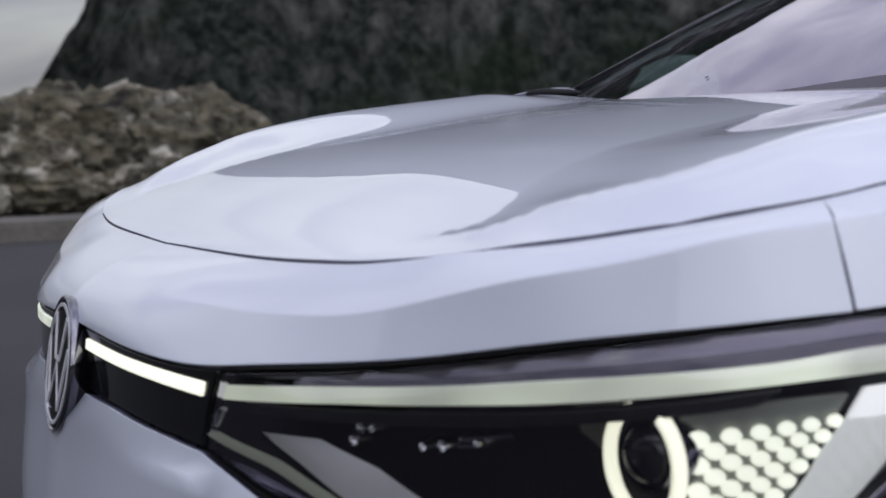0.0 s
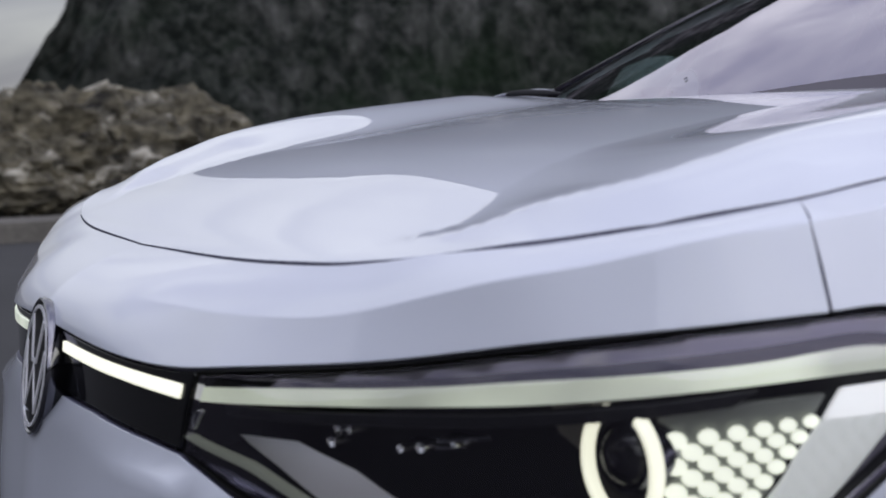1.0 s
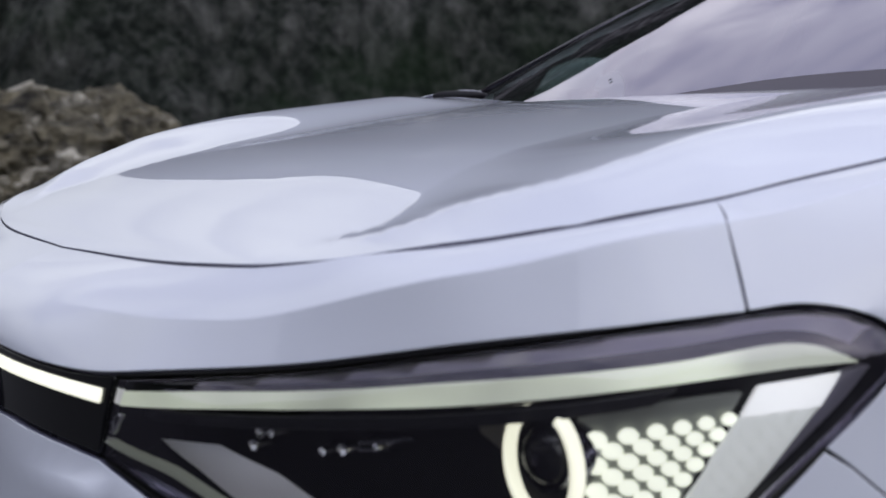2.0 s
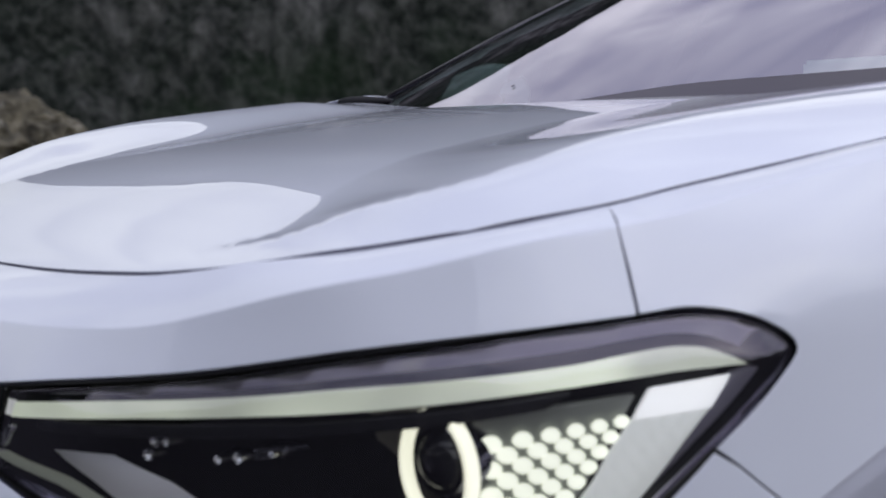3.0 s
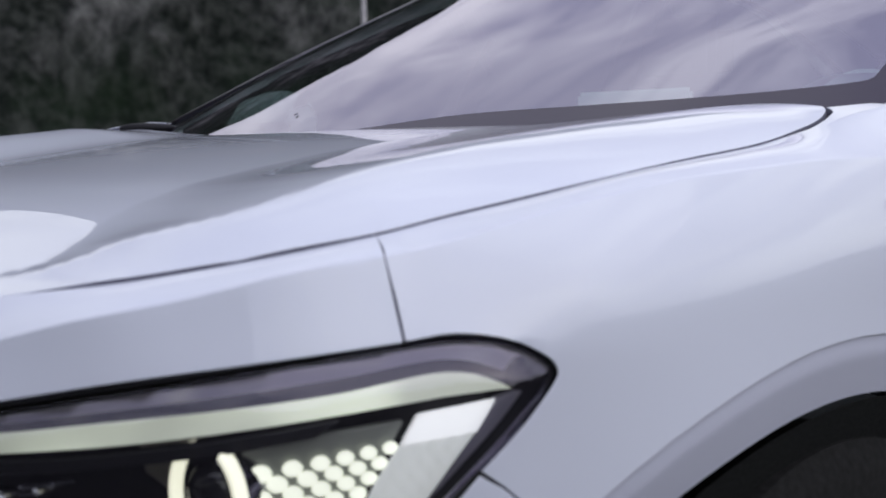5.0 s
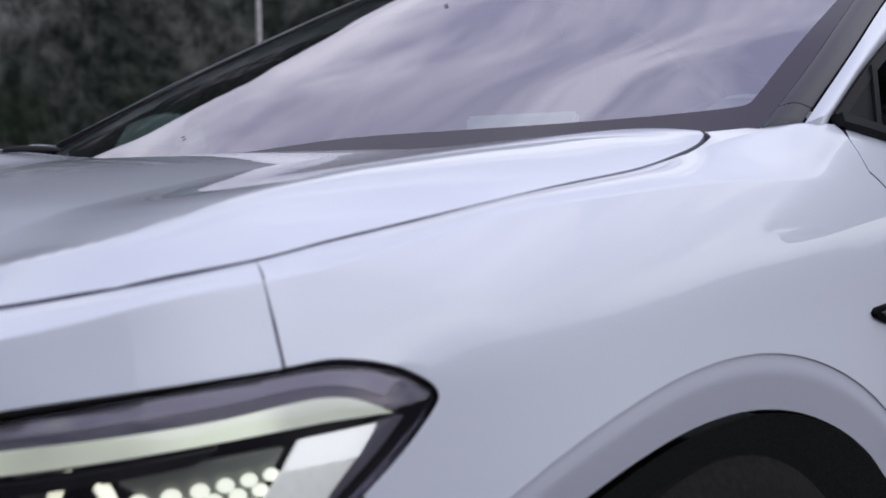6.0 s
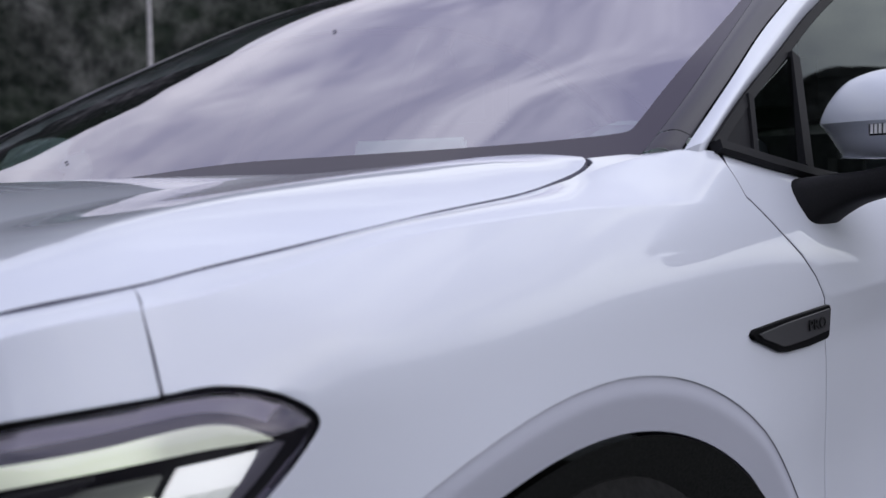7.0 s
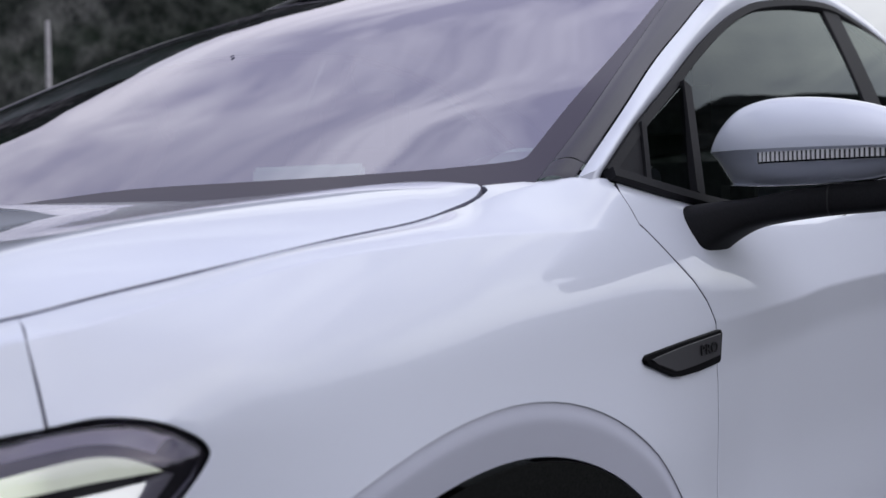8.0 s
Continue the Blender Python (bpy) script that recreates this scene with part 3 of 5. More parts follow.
def headlight(sg):
    lamp = new("headlight")
    lamp.parent = car
    lamp["label"] = "lit headlight with honeycomb pattern behind a clear cover"
    cover = panel("cover", LAMP, lens, (0.014, 0.010), LENS, lamp, "clear headlight cover", hem=0.010, gap=0.004, sgn=sg)
    cover.visible_shadow = False
    # dark bowl: rim, walls and back
    bm = bmesh.new()
    ring = [front(s, z, -0.001) for s, z in dense(LAMP, (0.02, 0.02))]
    k = len(ring)
    a = [bm.verts.new((sg * x, y, z)) for x, y, z in ring[:k]]
    cen = (float(np.mean(_ls[:, 0])), float(np.mean(_ls[:, 1])))
    b = [bm.verts.new((sg * x, y, z)) for x, y, z in [front(lerp(s, cen[0], 0.05), lerp(z, cen[1], 0.05), -0.07) for s, z in dense(LAMP, (0.02, 0.02))][:k]]
    for i in range(k):
        j = (i + 1) % k
        bm.faces.new((a[i], a[j], b[j], b[i]))
    bm.faces.new(b)
    part("housing", bm, HOUSING, lamp, "black headlight housing")
    # rim lip that frames the cover
    bm = bmesh.new()
    rings = []
    dl = dense(LAMP, (0.012, 0.012))
    for i, (s, z) in enumerate(dl):
        s0, z0 = dl[i - 1]
        s1, z1 = dl[(i + 1) % len(dl)]
        t = Vector((s1 - s0, z1 - z0)).normalized()
        rows = []
        for w, h in ((-0.0005, -0.012), (-0.0005, 0.0010), (0.001, 0.0018), (0.0024, 0.0010), (0.003, -0.012)):
            x, y, zz = front(s - t.y * w, z + t.x * w, h - 0.003)
            rows.append(bm.verts.new((sg * x, y, zz)))
        rings.append(rows)
    for i in range(len(rings)):
        r, q = rings[i], rings[(i + 1) % len(rings)]
        for j in range(4):
            bm.faces.new((r[j], r[j + 1], q[j + 1], q[j]))
    part("rim", bm, HOUSING, lamp, "black rim")
    ins = -0.028
    # upper light guide
    top = cr([(0.3825, 0.7804), (0.4686, 0.7875), (0.5579, 0.7947), (0.6419, 0.8038), (0.7176, 0.8129), (0.8105, 0.8216), (0.8993, 0.8298), (0.943, 0.8365), (0.9701, 0.8404), (0.9936, 0.8413), (1.0177, 0.8378), (1.0484, 0.8263)], 4)
    bot = cr([(0.3813, 0.765), (0.4676, 0.7708), (0.557, 0.7777), (0.6411, 0.7856), (0.7169, 0.7927), (0.8101, 0.8026), (0.8991, 0.8117), (0.9428, 0.8163), (0.9887, 0.8208), (1.0484, 0.8263)], 4)
    panel("light_guide", [(s, z - 0.0012) for s, z in top] + [(s, z + 0.0028 * smooth(1.045, 0.98, s)) for s, z in bot[::-1][1:]], lambda s, z: front(s, z, lerp(-0.008, ins, smooth(0.36, 0.55, s))), (0.02, 0.006), GUIDE, lamp, "glowing greenish white light guide", hem=0.002, gap=0, sgn=sg)

    # sloping sill above the guide, ledge below it
    def sill(u, v):
        s = lerp(0.42, 1.045, u)
        a = lamp_top(s) - 0.007
        z = lerp(a, lerp(a, float(np.interp(s, top[:, 0], top[:, 1])), 0.62), v)
        x, y, z = front(s, z, lerp(-0.008, -0.034, v ** 0.7))
        return sg * x, y, z
    grid("upper_trim", sill, 60, 6, SILL, lamp, "headlight sill with the sky's lavender reflection put into its colour")
    xs, bots = (0.34, 0.468, 0.634, 0.724, 0.782), (0.7655, 0.773, 0.789, 0.802, 0.816)
    o = [(si(x), float(np.interp(x, xs, bots)) - 0.004) for x in np.linspace(0.375, 0.775, 12)] + [(si(x), float(np.interp(x, xs, bots)) - 0.012) for x in np.linspace(0.375, 0.765, 12)][::-1]
    panel("lower_trim", o, lambda s, z: front(s, z, ins + 0.004), (0.03, 0.006), GLOSS_BLACK, lamp, "gloss black trim", hem=0.02, gap=0, sgn=sg)
    # lower guide and silver blade along the inner edge
    o = [(0.362, 0.7345), (0.3725, 0.7355), (0.4453, 0.7195), (0.5119, 0.6984), (0.59, 0.671), (0.586, 0.667), (0.506, 0.695), (0.439, 0.7155)]
    panel("lower_guide", o, lambda s, z: front(s, z, lerp(-0.002, -0.014, smooth(0.37, 0.46, s))), (0.02, 0.006), DIM_GUIDE, lamp, "dim lower light guide", hem=0.008, gap=0, sgn=sg)
    o = [(0.3977, 0.7344), (0.4757, 0.7384), (0.5519, 0.7257), (0.6089, 0.7087), (0.66, 0.69), (0.62, 0.672), (0.5294, 0.7017), (0.4654, 0.7193)]
    panel("blade", o, lambda s, z: front(s, z, -0.008 - 0.7 * max(0, z - 0.69)), (0.02, 0.008), BLADE, lamp, "silver reflector blade", hem=0.012, gap=0, sgn=sg)
    o = [(0.3675, 0.7424), (0.3748, 0.7425), (0.3865, 0.7595), (0.3812, 0.7598)]
    panel("clip", o, lambda s, z: front(s, z, -0.004), (0.01, 0.006), CHROME, lamp, "small chrome clip", hem=0.006, gap=0, sgn=sg)
    o = [(1.040, 0.8165), (1.064, 0.821), (1.066, 0.814), (1.0436, 0.7917), (1.0062, 0.760), (0.9723, 0.727), (0.93, 0.69), (0.91, 0.69), (0.9515, 0.728), (0.9965, 0.7725), (1.0170, 0.7938)]
    panel("tip_trim", o, lambda s, z: front(s, z, -0.030), (0.012, 0.010), TIP, lamp, "grey blade in the headlight's tip", hem=0.012, gap=0, sgn=sg)
    # projector with its lit ring
    ctr = Vector((sg * 0.714, 0.303, 0.760))
    axs = Vector((0.12 * sg, -0.99, 0.0)).normalized()
    turned("projector", ctr, axs, [(-0.03, 0.029), (-0.002, 0.029), (0.001, 0.028), (0.002, 0.0255), (-0.004, 0.0245), (-0.006, 0.024)], DARK_CHROME, lamp, "dark chrome projector sleeve")
    turned("projector_lens", ctr, axs, [(-0.004, 0.024), (0.002, 0.022), (0.008, 0.016), (0.011, 0.008), (0.012, 0.0)], GLOSS_BLACK, lamp, "dark glass projector lens")
    s0 = Vector((sg, 0, 0))
    for lo, hi, w in ((116, 258, 0.0034), (-66, 58, 0.0040)):
        path = [ctr + Vector((-0.009 * sg, 0, -0.009)) + axs * -0.004 + (s0 * math.cos(radians(d)) * 0.0435 + Vector((0, 0, 1)) * math.sin(radians(d)) * 0.0435) for d in np.linspace(lo, hi, 30)]
        sweep("lit_ring", path, [(-w, -0.005), (w, -0.005), (w, 0.003), (w * 0.6, 0.005), (-w * 0.6, 0.005), (-w, 0.003)], BRIGHT, lamp, "bright daytime running light ring", up=tuple(axs))
    # honeycomb cells, smaller towards the rear
    s_lo, s_hi = 0.8406, 0.9445
    steps = (0, 0.0130, 0.0257, 0.0374, 0.0481, 0.0585, 0.0680, 0.0775, 0.0864, 0.0950, 0.1039)
    for k, ds in enumerate(steps):
        for j in range(6):
            s = s_lo + ds
            z = 0.7720 + 0.105 * ds + 0.25 * ds * ds - 0.0194 * j - (0.0098 if k % 2 else 0)
            if z < 0.668 or ds > 0.108 - (0.788 - z) * 0.72:
                continue
            r = 0.87 * (1 - 2.5 * ds)
            pos = Vector(front(s, z, -0.034))
            q = Vector(front(s + 0.01, z, -0.034)) - pos
            q.normalize()
            nn = Vector((q.y, -q.x, 0))
            bm = bmesh.new()
            rim, mid = [], []
            hexagon = [(0.0110, 0), (0.0050, 0.0076), (-0.0050, 0.0076), (-0.0110, 0), (-0.0050, -0.0076), (0.0050, -0.0076)]
            for i in range(12):
                (ax, az), (bx, bz) = hexagon[i // 2], hexagon[(i // 2 + 1) % 6]
                f = 0.24 if i % 2 == 0 else 0.76
                off = q * lerp(ax, bx, f) * r + Vector((0, 0, 1)) * lerp(az, bz, f) * r
                rim.append(bm.verts.new(off - nn * 0.0008))
                mid.append(bm.verts.new(off * 0.94))
            for i in range(12):
                bm.faces.new((rim[i], rim[(i + 1) % 12], mid[(i + 1) % 12], mid[i]))
            bm.faces.new(mid)
            if sg < 0:
                for v in bm.verts:
                    v.co.x = -v.co.x
            ob = part("cell", bm, HONEY, lamp)
            ob.location = (pos.x * sg, pos.y, pos.z)
    o = [(s_lo - 0.014, 0.790), (s_hi + 0.012, 0.803), (s_hi - 0.07, 0.672), (s_lo - 0.014, 0.668)]
    panel("cell_plate", o, lambda s, z: front(s, z, -0.041), (0.02, 0.02), CELL_PLATE, lamp, "grey plate behind the lit cells", hem=0.01, gap=0, sgn=sg)
    # rear fin
    o = [(0.9692, 0.8105), (1.0365, 0.8165), (1.0155, 0.7943), (0.9530, 0.7895)]
    panel("fin_top", o, lambda s, z: front(s, z, -0.022 - 0.3 * (z - 0.78)), (0.012, 0.008), FIN_LIT, lamp, "glowing white fin", hem=0.012, gap=0, sgn=sg)
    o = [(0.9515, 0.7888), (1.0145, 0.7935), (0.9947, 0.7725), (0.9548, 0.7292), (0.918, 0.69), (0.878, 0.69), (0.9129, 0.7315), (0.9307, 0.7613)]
    panel("fin", o, lambda s, z: front(s, z, -0.026 + 0.0007 * math.sin(500 * (s * 0.80 - z * 0.60))), (0.003, 0.010), FIN, lamp, "ribbed silver reflector fin, lamp light on it put in as glow", hem=0.012, gap=0, sgn=sg)
    # small reflector modules in the dark inner chamber
    for x, z, r in ((0.505, 0.764, 0.007), (0.512, 0.768, 0.005), (0.498, 0.757, 0.005), (0.491, 0.746, 0.005), (0.509, 0.758, 0.004), (0.555, 0.749, 0.004), (0.572, 0.752, 0.005), (0.60, 0.757, 0.003)):
        p = Vector(front(si(x), z, -0.035))
        turned("reflector", (p.x * sg, p.y, p.z), (0.35 * sg, -0.93, 0.1), [(-0.02, r * 0.6), (0.0, r), (0.001, r * 0.9), (-0.008, 0.0)], CHROME, lamp, "small chrome reflector", n=10)
    for x0, x1, z, h in ((0.545, 0.60, 0.748, 0.008), (0.58, 0.62, 0.758, 0.006)):
        o = [(si(x0), z), (si(x1), z + 0.006), (si(x1 - 0.01), z + h), (si(x0 + 0.012), z + h)]
        panel("reflector", o, lambda s, zz: front(s, zz, -0.045 - (zz - z)), (0.02, 0.006), DARK_CHROME, lamp, "dark chrome reflector", hem=0.006, gap=0, sgn=sg)
    o = [(0.728, 0.787), (0.7625, 0.791), (0.7615, 0.766), (0.752, 0.750), (0.732, 0.765)]
    panel("reflector_bowl", o, lambda s, z: front(s, z, -0.058 + 0.02 * math.sin(40 * s)), (0.012, 0.012), BOWL, lamp, "dark glossy bowl beside the projector", hem=0.01, gap=0, sgn=sg)


for sg in (1, -1):
    headlight(sg)

# lower bumper
_b = [(0, 0.728), (0.172, 0.7285), (0.301, 0.7215), (0.353, 0.7175), (0.385, 0.708), (0.422, 0.696), (0.443, 0.689), (0.49, 0.677), (0.56, 0.659), (0.64, 0.637), (0.71, 0.635)]
_b = [(s_at_x(x), z) for x, z in _b] + [(s_at_y(y), z) for y, z in ((0.32, 0.647), (0.355, 0.669), (0.39, 0.699), (0.422, 0.732), (0.456, 0.767), (0.476, 0.754), (0.495, 0.737), (0.53, 0.708), (0.543, 0.695))]
_b += [(s_at_y(arch(t, 0.55, 0.487)[0]), arch(t, 0.55, 0.487)[1]) for t in (0.775, 0.81, 0.85, 0.9, 0.95, 1.0)] + [(s_at_y(0.36), 0.27), (s_at_x(0.5), 0.25), (0, 0.25)]
_b = _b + [(-s, z) for s, z in _b[::-1] if s > 1e-6]
panel("front_bumper", _b, front, (0.03, 0.02), PAINT, car, "white lower front bumper", hem=0.014, gap=0.002)

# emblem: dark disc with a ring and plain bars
emblem = new("emblem")
emblem.parent = car
emblem["label"] = "round black emblem with white lines"
_ec, _ea = Vector((0, 0.030, 0.750)), Vector((-0.05, -1, 0.155)).normalized()
_ex = Vector((1, -0.05, 0)).normalized()
_eu = _ea.cross(_ex).normalized()
_eu *= math.copysign(1, _eu.z)
turned("disc", _ec, _ea, [(-0.004, 0.072), (0.0035, 0.0725), (0.005, 0.071), (0.006, 0.0)], EMBLEM_BLACK, emblem, n=72)
turned("rim", _ec, _ea, [(-0.006, 0.0745), (0.002, 0.0765), (0.0055, 0.0755), (0.0065, 0.0735), (0.0045, 0.072)], DARK_CHROME, emblem, "dark chrome rim", n=72)
turned("ring", _ec, _ea, [(0.0045, 0.0675), (0.0068, 0.0675), (0.0068, 0.0635), (0.0045, 0.0635)], LINES, emblem, "white ring", n=72)
for pts in ([(-0.034, 0.053), (-0.012, 0.006), (0.012, 0.006), (0.034, 0.053)], [(-0.058, 0.022), (-0.028, -0.046), (0.0, 0.000), (0.028, -0.046), (0.058, 0.022)]):
    path = [_ec + _ea * 0.0064 + _ex * x + _eu * z for x, z in pts]
    sweep("stroke", path, [(-0.0035, -0.001), (0.0035, -0.001), (0.0035, 0.001), (-0.0035, 0.001)], LINES, emblem, "white bar", up=tuple(_ea))
turned("collar", _ec, _ea, [(-0.03, 0.066), (-0.026, 0.070), (-0.005, 0.0745)], GLOSS_BLACK, emblem, "gloss black collar behind the emblem", n=60)
box("emblem_seat", (-0.022, 0.040, 0.79), (0.022, 0.062, 0.820), GLOSS_BLACK, emblem, "dark chrome seat above the emblem", bevel=0.009)

# front wings, doors, rear sides
_d = [(1.264, 2.0), (1.27, 1.6), (1.285, flank_b(1.285, 1.005)), (1.30, flank_b(1.30, 0.993)), (1.345, flank_b(1.345, 0.958)), (1.387, flank_b(1.387, 0.927)), (1.415, flank_b(1.415, 0.9)), (1.435, flank_b(1.435, 0.871)),
      (1.447, flank_b(1.447, 0.83)), (1.455, flank_b(1.455, 0.789)), (1.459, flank_b(1.459, 0.7)), (1.46, flank_b(1.46, 0.638)), (1.46, flank_b(1.46, 0.27))]
_w = [(0.433, 2.0)] + [(y, 2.0) for y in np.arange(0.46, 1.01, 0.02)] + [(1.02, 2.03), (1.043, 2.075), (1.062, 2.135), (1.0775, 2.19), (1.088, 2.265), (1.094, 2.32), (1.0965, 2.36), (1.12, 2.24), (1.15, 2.09), (1.18, 2.04), (1.215, 2.06), (1.246, 2.03), (1.256, 2.0)] + _d
_w += [(arch(t, 0.55, 0.487)[0], flank_b(arch(t, 0.55, 0.487)[0], arch(t, 0.55, 0.487)[1])) for t in np.linspace(0.02, 0.77, 34)]
_w += [(y, flank_b(y, z)) for y, z in ((0.53, 0.708), (0.495, 0.737), (0.476, 0.754), *TIP_EDGE[::-1])]
_w += [(0.4066, flank_b(0.4066, 0.902)), (0.408, 1.0)]
_door = _d[::-1][:-1] + [(y, 2.0) for y in np.arange(1.28, 2.55, 0.03)] + [(2.55, 2.0), (2.56, 1.0), (2.56, 0.0), (2.55, -1.2)]
_rear = [(2.556, 2.0), (2.566, 1.0), (2.566, 0.0), (2.556, -1.2), (3.2, -1.2), (3.28, -0.5), (3.5, 0.0), (3.72, 0.3), (3.72, 2.0)]
_tail = [(3.726, 2.0), (3.726, 0.32), (3.95, 0.0), (4.12, -0.5), (4.2, -1.2), (4.42, -1.2), (4.42, 2.0)]
for sg in (1, -1):
    panel("front_wing", _w, flank, (0.02, 0.06), PAINT, car, "white front wing", gap=0.0013, sgn=sg, rows=(0.98, 1.03), lift=0.0 if sg > 0 else 0.014)
    door = panel("front_door", _door, flank, (0.03, 0.06), PAINT, car, "white front door", gap=0.0035, sgn=sg, rows=(-0.04, -0.010, 0.03, 0.98, 1.03))
    panel("rear_door", _rear, flank, (0.05, 0.12), PAINT, car, "white rear door", sgn=sg)
    panel("rear_quarter", _tail, flank, (0.05, 0.12), PAINT, car, "white rear quarter", sgn=sg)

    # arch trim: outer band bowed outwards, rolled in at the wheel
    def trim(u, v, sg=sg):
        t = lerp(0.03, 0.97, u)
        y0, z0 = arch(t, 0.553, 0.490)
        y1, z1 = arch(t, 0.50, 0.430)
        k = min(v / 0.8, 1)
        y, z = lerp(y0, y1, k), lerp(z0, z1, k)
        b0 = flank_b(min(max(y0, 0.2), 2), z0)
        x = flank(max(y0, 0.3), b0)[0] - 0.0015
        x += 0.005 * smooth(0, 0.4, k) - 0.012 * k
        if v > 0.8:
            x -= 0.06 * ((v - 0.8) / 0.2)
            y, z = lerp(y, AXLE[0], 0.015 * (v - 0.8) / 0.2), lerp(z, AXLE[1], 0.015 * (v - 0.8) / 0.2)
        return sg * x, y, z
    grid("arch_trim", trim, 72, 20, TRIM_PAINT, car, "satin pale grey wheel arch trim")

    def liner(u, v, sg=sg):
        t = lerp(0.0, 1.0, u)
        y0, z0 = arch(t, 0.497, 0.427)
        y1, z1 = arch(t, 0.43, 0.365)
        k = min(v / 0.5, 1)
        y, z = lerp(y0, y1, k), lerp(z0, z1, k)
        x = side_x(max(y0, 0.42)) + 0.002 - 0.030 * k - 0.45 * max(0, v - 0.5) * 2
        return sg * x, y, z
    grid("arch_liner", liner, 48, 10, LINER, car, "black wheel arch liner")

    # sill
    sweep("sill", [(sg * 0.87, y, 0.30) for y in (1.44, 2.0, 2.6, 3.3)], [(-0.05, -0.08), (0.05, -0.08), (0.05, 0.06), (-0.05, 0.06)], SATIN_BLACK, car, "black plastic sill")

# wheels
for sg in (1, -1):
    for y in (0.91, 3.70):
        wheel = new("wheel")
        wheel.parent = car
        wheel["label"] = "wheel with a black tyre"
        c = (sg * 0.79, y, 0.366)
        turned("tyre", c, (sg, 0, 0), [(-0.11, 0.25), (-0.115, 0.33), (-0.095, 0.358), (-0.06, 0.366), (0.06, 0.366), (0.095, 0.358), (0.112, 0.33), (0.105, 0.25)], TYRE, wheel, n=64)
        turned("rim", c, (sg, 0, 0), [(0.06, 0.0), (0.075, 0.05), (0.07, 0.1), (0.085, 0.22), (0.103, 0.246), (0.098, 0.252)], DARK_CHROME, wheel, "dark alloy rim", n=40)

# badge on the front wing
badge = new("badge")
badge.parent = car
badge["label"] = "black wing badge with raised lettering"
_bo = [(1.215, 0.8435), (1.222, 0.848), (1.311, 0.8535), (1.44, 0.861), (1.4445, 0.857), (1.447, 0.822), (1.443, 0.819), (1.38, 0.815), (1.319, 0.8145), (1.295, 0.8165), (1.22, 0.839)]


def wing_out(y, z, out):
    b = flank_b(y, z)
    p = flank(y, b)
    return p[0] + out, p[1], p[2]


for sg in (1, -1):
    panel("badge_plate", _bo, lambda y, z: wing_out(y, z, 0.006), (0.02, 0.008), EMBLEM_BLACK, badge, "black plate", hem=0.008, gap=0, sgn=sg)
    _bi = [(1.229, 0.8425), (1.311, 0.8490), (1.436, 0.8567), (1.4385, 0.8300), (1.37, 0.8247), (1.312, 0.8225), (1.296, 0.8230), (1.240, 0.8375)]
    panel("badge_inlay", _bi, lambda y, z: wing_out(y, z, 0.0085), (0.02, 0.008), INLAY, badge, "satin grey inlay", hem=0.003, gap=0, sgn=sg)
txt = bpy.data.curves.new("lettering", "FONT")
txt.body, txt.size, txt.extrude, txt.space_character = "PRO", 0.0205, 0.0008, 1.12
_tmp = new("lettering_curve", txt)
_dg = bpy.context.evaluated_depsgraph_get()
_me = bpy.data.meshes.new_from_object(_tmp.evaluated_get(_dg))
bpy.data.objects.remove(_tmp)
letters = link("lettering", _me, GLOSS_BLACK, badge, "raised black letters PRO")
letters.matrix_local = Matrix.Translation(wing_out(1.367, 0.8345, 0.0105)) @ Matrix(((0, 0, 1, 0), (1.25, 0, 0, 0), (0.065, 0.95, 0, 0), (0, 0, 0, 1)))

# cowl between bonnet and windscreen
def cowl(u, v):
    x = lerp(-0.80, 0.80, u)
    a = abs(x)
    y0 = float(np.interp(a, H_BACK[:, 0], H_BACK[:, 1])) - 0.05
    return x, lerp(y0, y0 + 0.24, v), lerp(hood_z(x, y0) - 0.03, 1.03, v)


grid("cowl", cowl, 40, 6, SATIN_BLACK, car, "black plastic cowl")

# windscreen
EDGE = Line([(0.806, 1.15, 1.058), (0.78, 1.30, 1.126), (0.748, 1.451, 1.194), (0.70, 1.66, 1.283), (0.652, 1.872, 1.373), (0.62, 2.02, 1.43), (0.575, 2.2, 1.49)], 1)


def far_in(y):
    """How far the foot of the windscreen's far edge stands in."""
    return 0.050 * (1 - smooth(1.12, 1.60, y))


def screen(u, v):
    v = min(max(v, -0.1), 1.05)
    y = lerp(1.15, 2.2, v)
    x, z = EDGE(y) if v >= 0 else (0.806 - v * 0.1, 1.058 + v * 0.46)
    k = 1 - 0.55 * u * u - 0.45 * abs(u) ** 5
    x -= far_in(y) * smooth(0.35, 1.0, -u)
    return x * u, y - lerp(0.16, 0.14, v) * k, z + lerp(-0.04, 0.005, v) * k - 0.016 * smooth(0.45, 1.0, -u) * (1 - smooth(0.05, 0.6, v))


windscreen = panel("windscreen", [(-1, -0.05), (1, -0.05), (1, 1), (-1, 1)], screen, (0.05, 0.04), WINDSCREEN, car, "raked windscreen reflecting the sky", hem=0.004, gap=0.0, diff=1.0)
windscreen.visible_shadow = False


def frit(u, v):
    x, y, z = screen(u, v)
    return x, y - 0.0010, z + 0.0016


_in = [tuple(p) for p in cr([(0.985, 0.99), (0.978, 0.6), (0.970, 0.41), (0.961, 0.277), (0.956, 0.175), (0.956, 0.09), (0.953, 0.066), (0.93, 0.062), (0.87, 0.064), (0.69, 0.072), (0.48, 0.077), (0.25, 0.074), (0.02, 0.045), (-0.2, 0.015), (-0.6, 0.01), (-0.95, 0.01), (-0.975, 0.06), (-0.98, 0.99)], 6)]
panel("screen_band", [(-0.995, -0.05), (0.998, -0.05), (0.998, 0.99)] + _in + [(-0.995, 0.99)], frit, (0.05, 0.02), FRIT, car, "dark printed band along the windscreen edge", hem=0.0, gap=0.0)

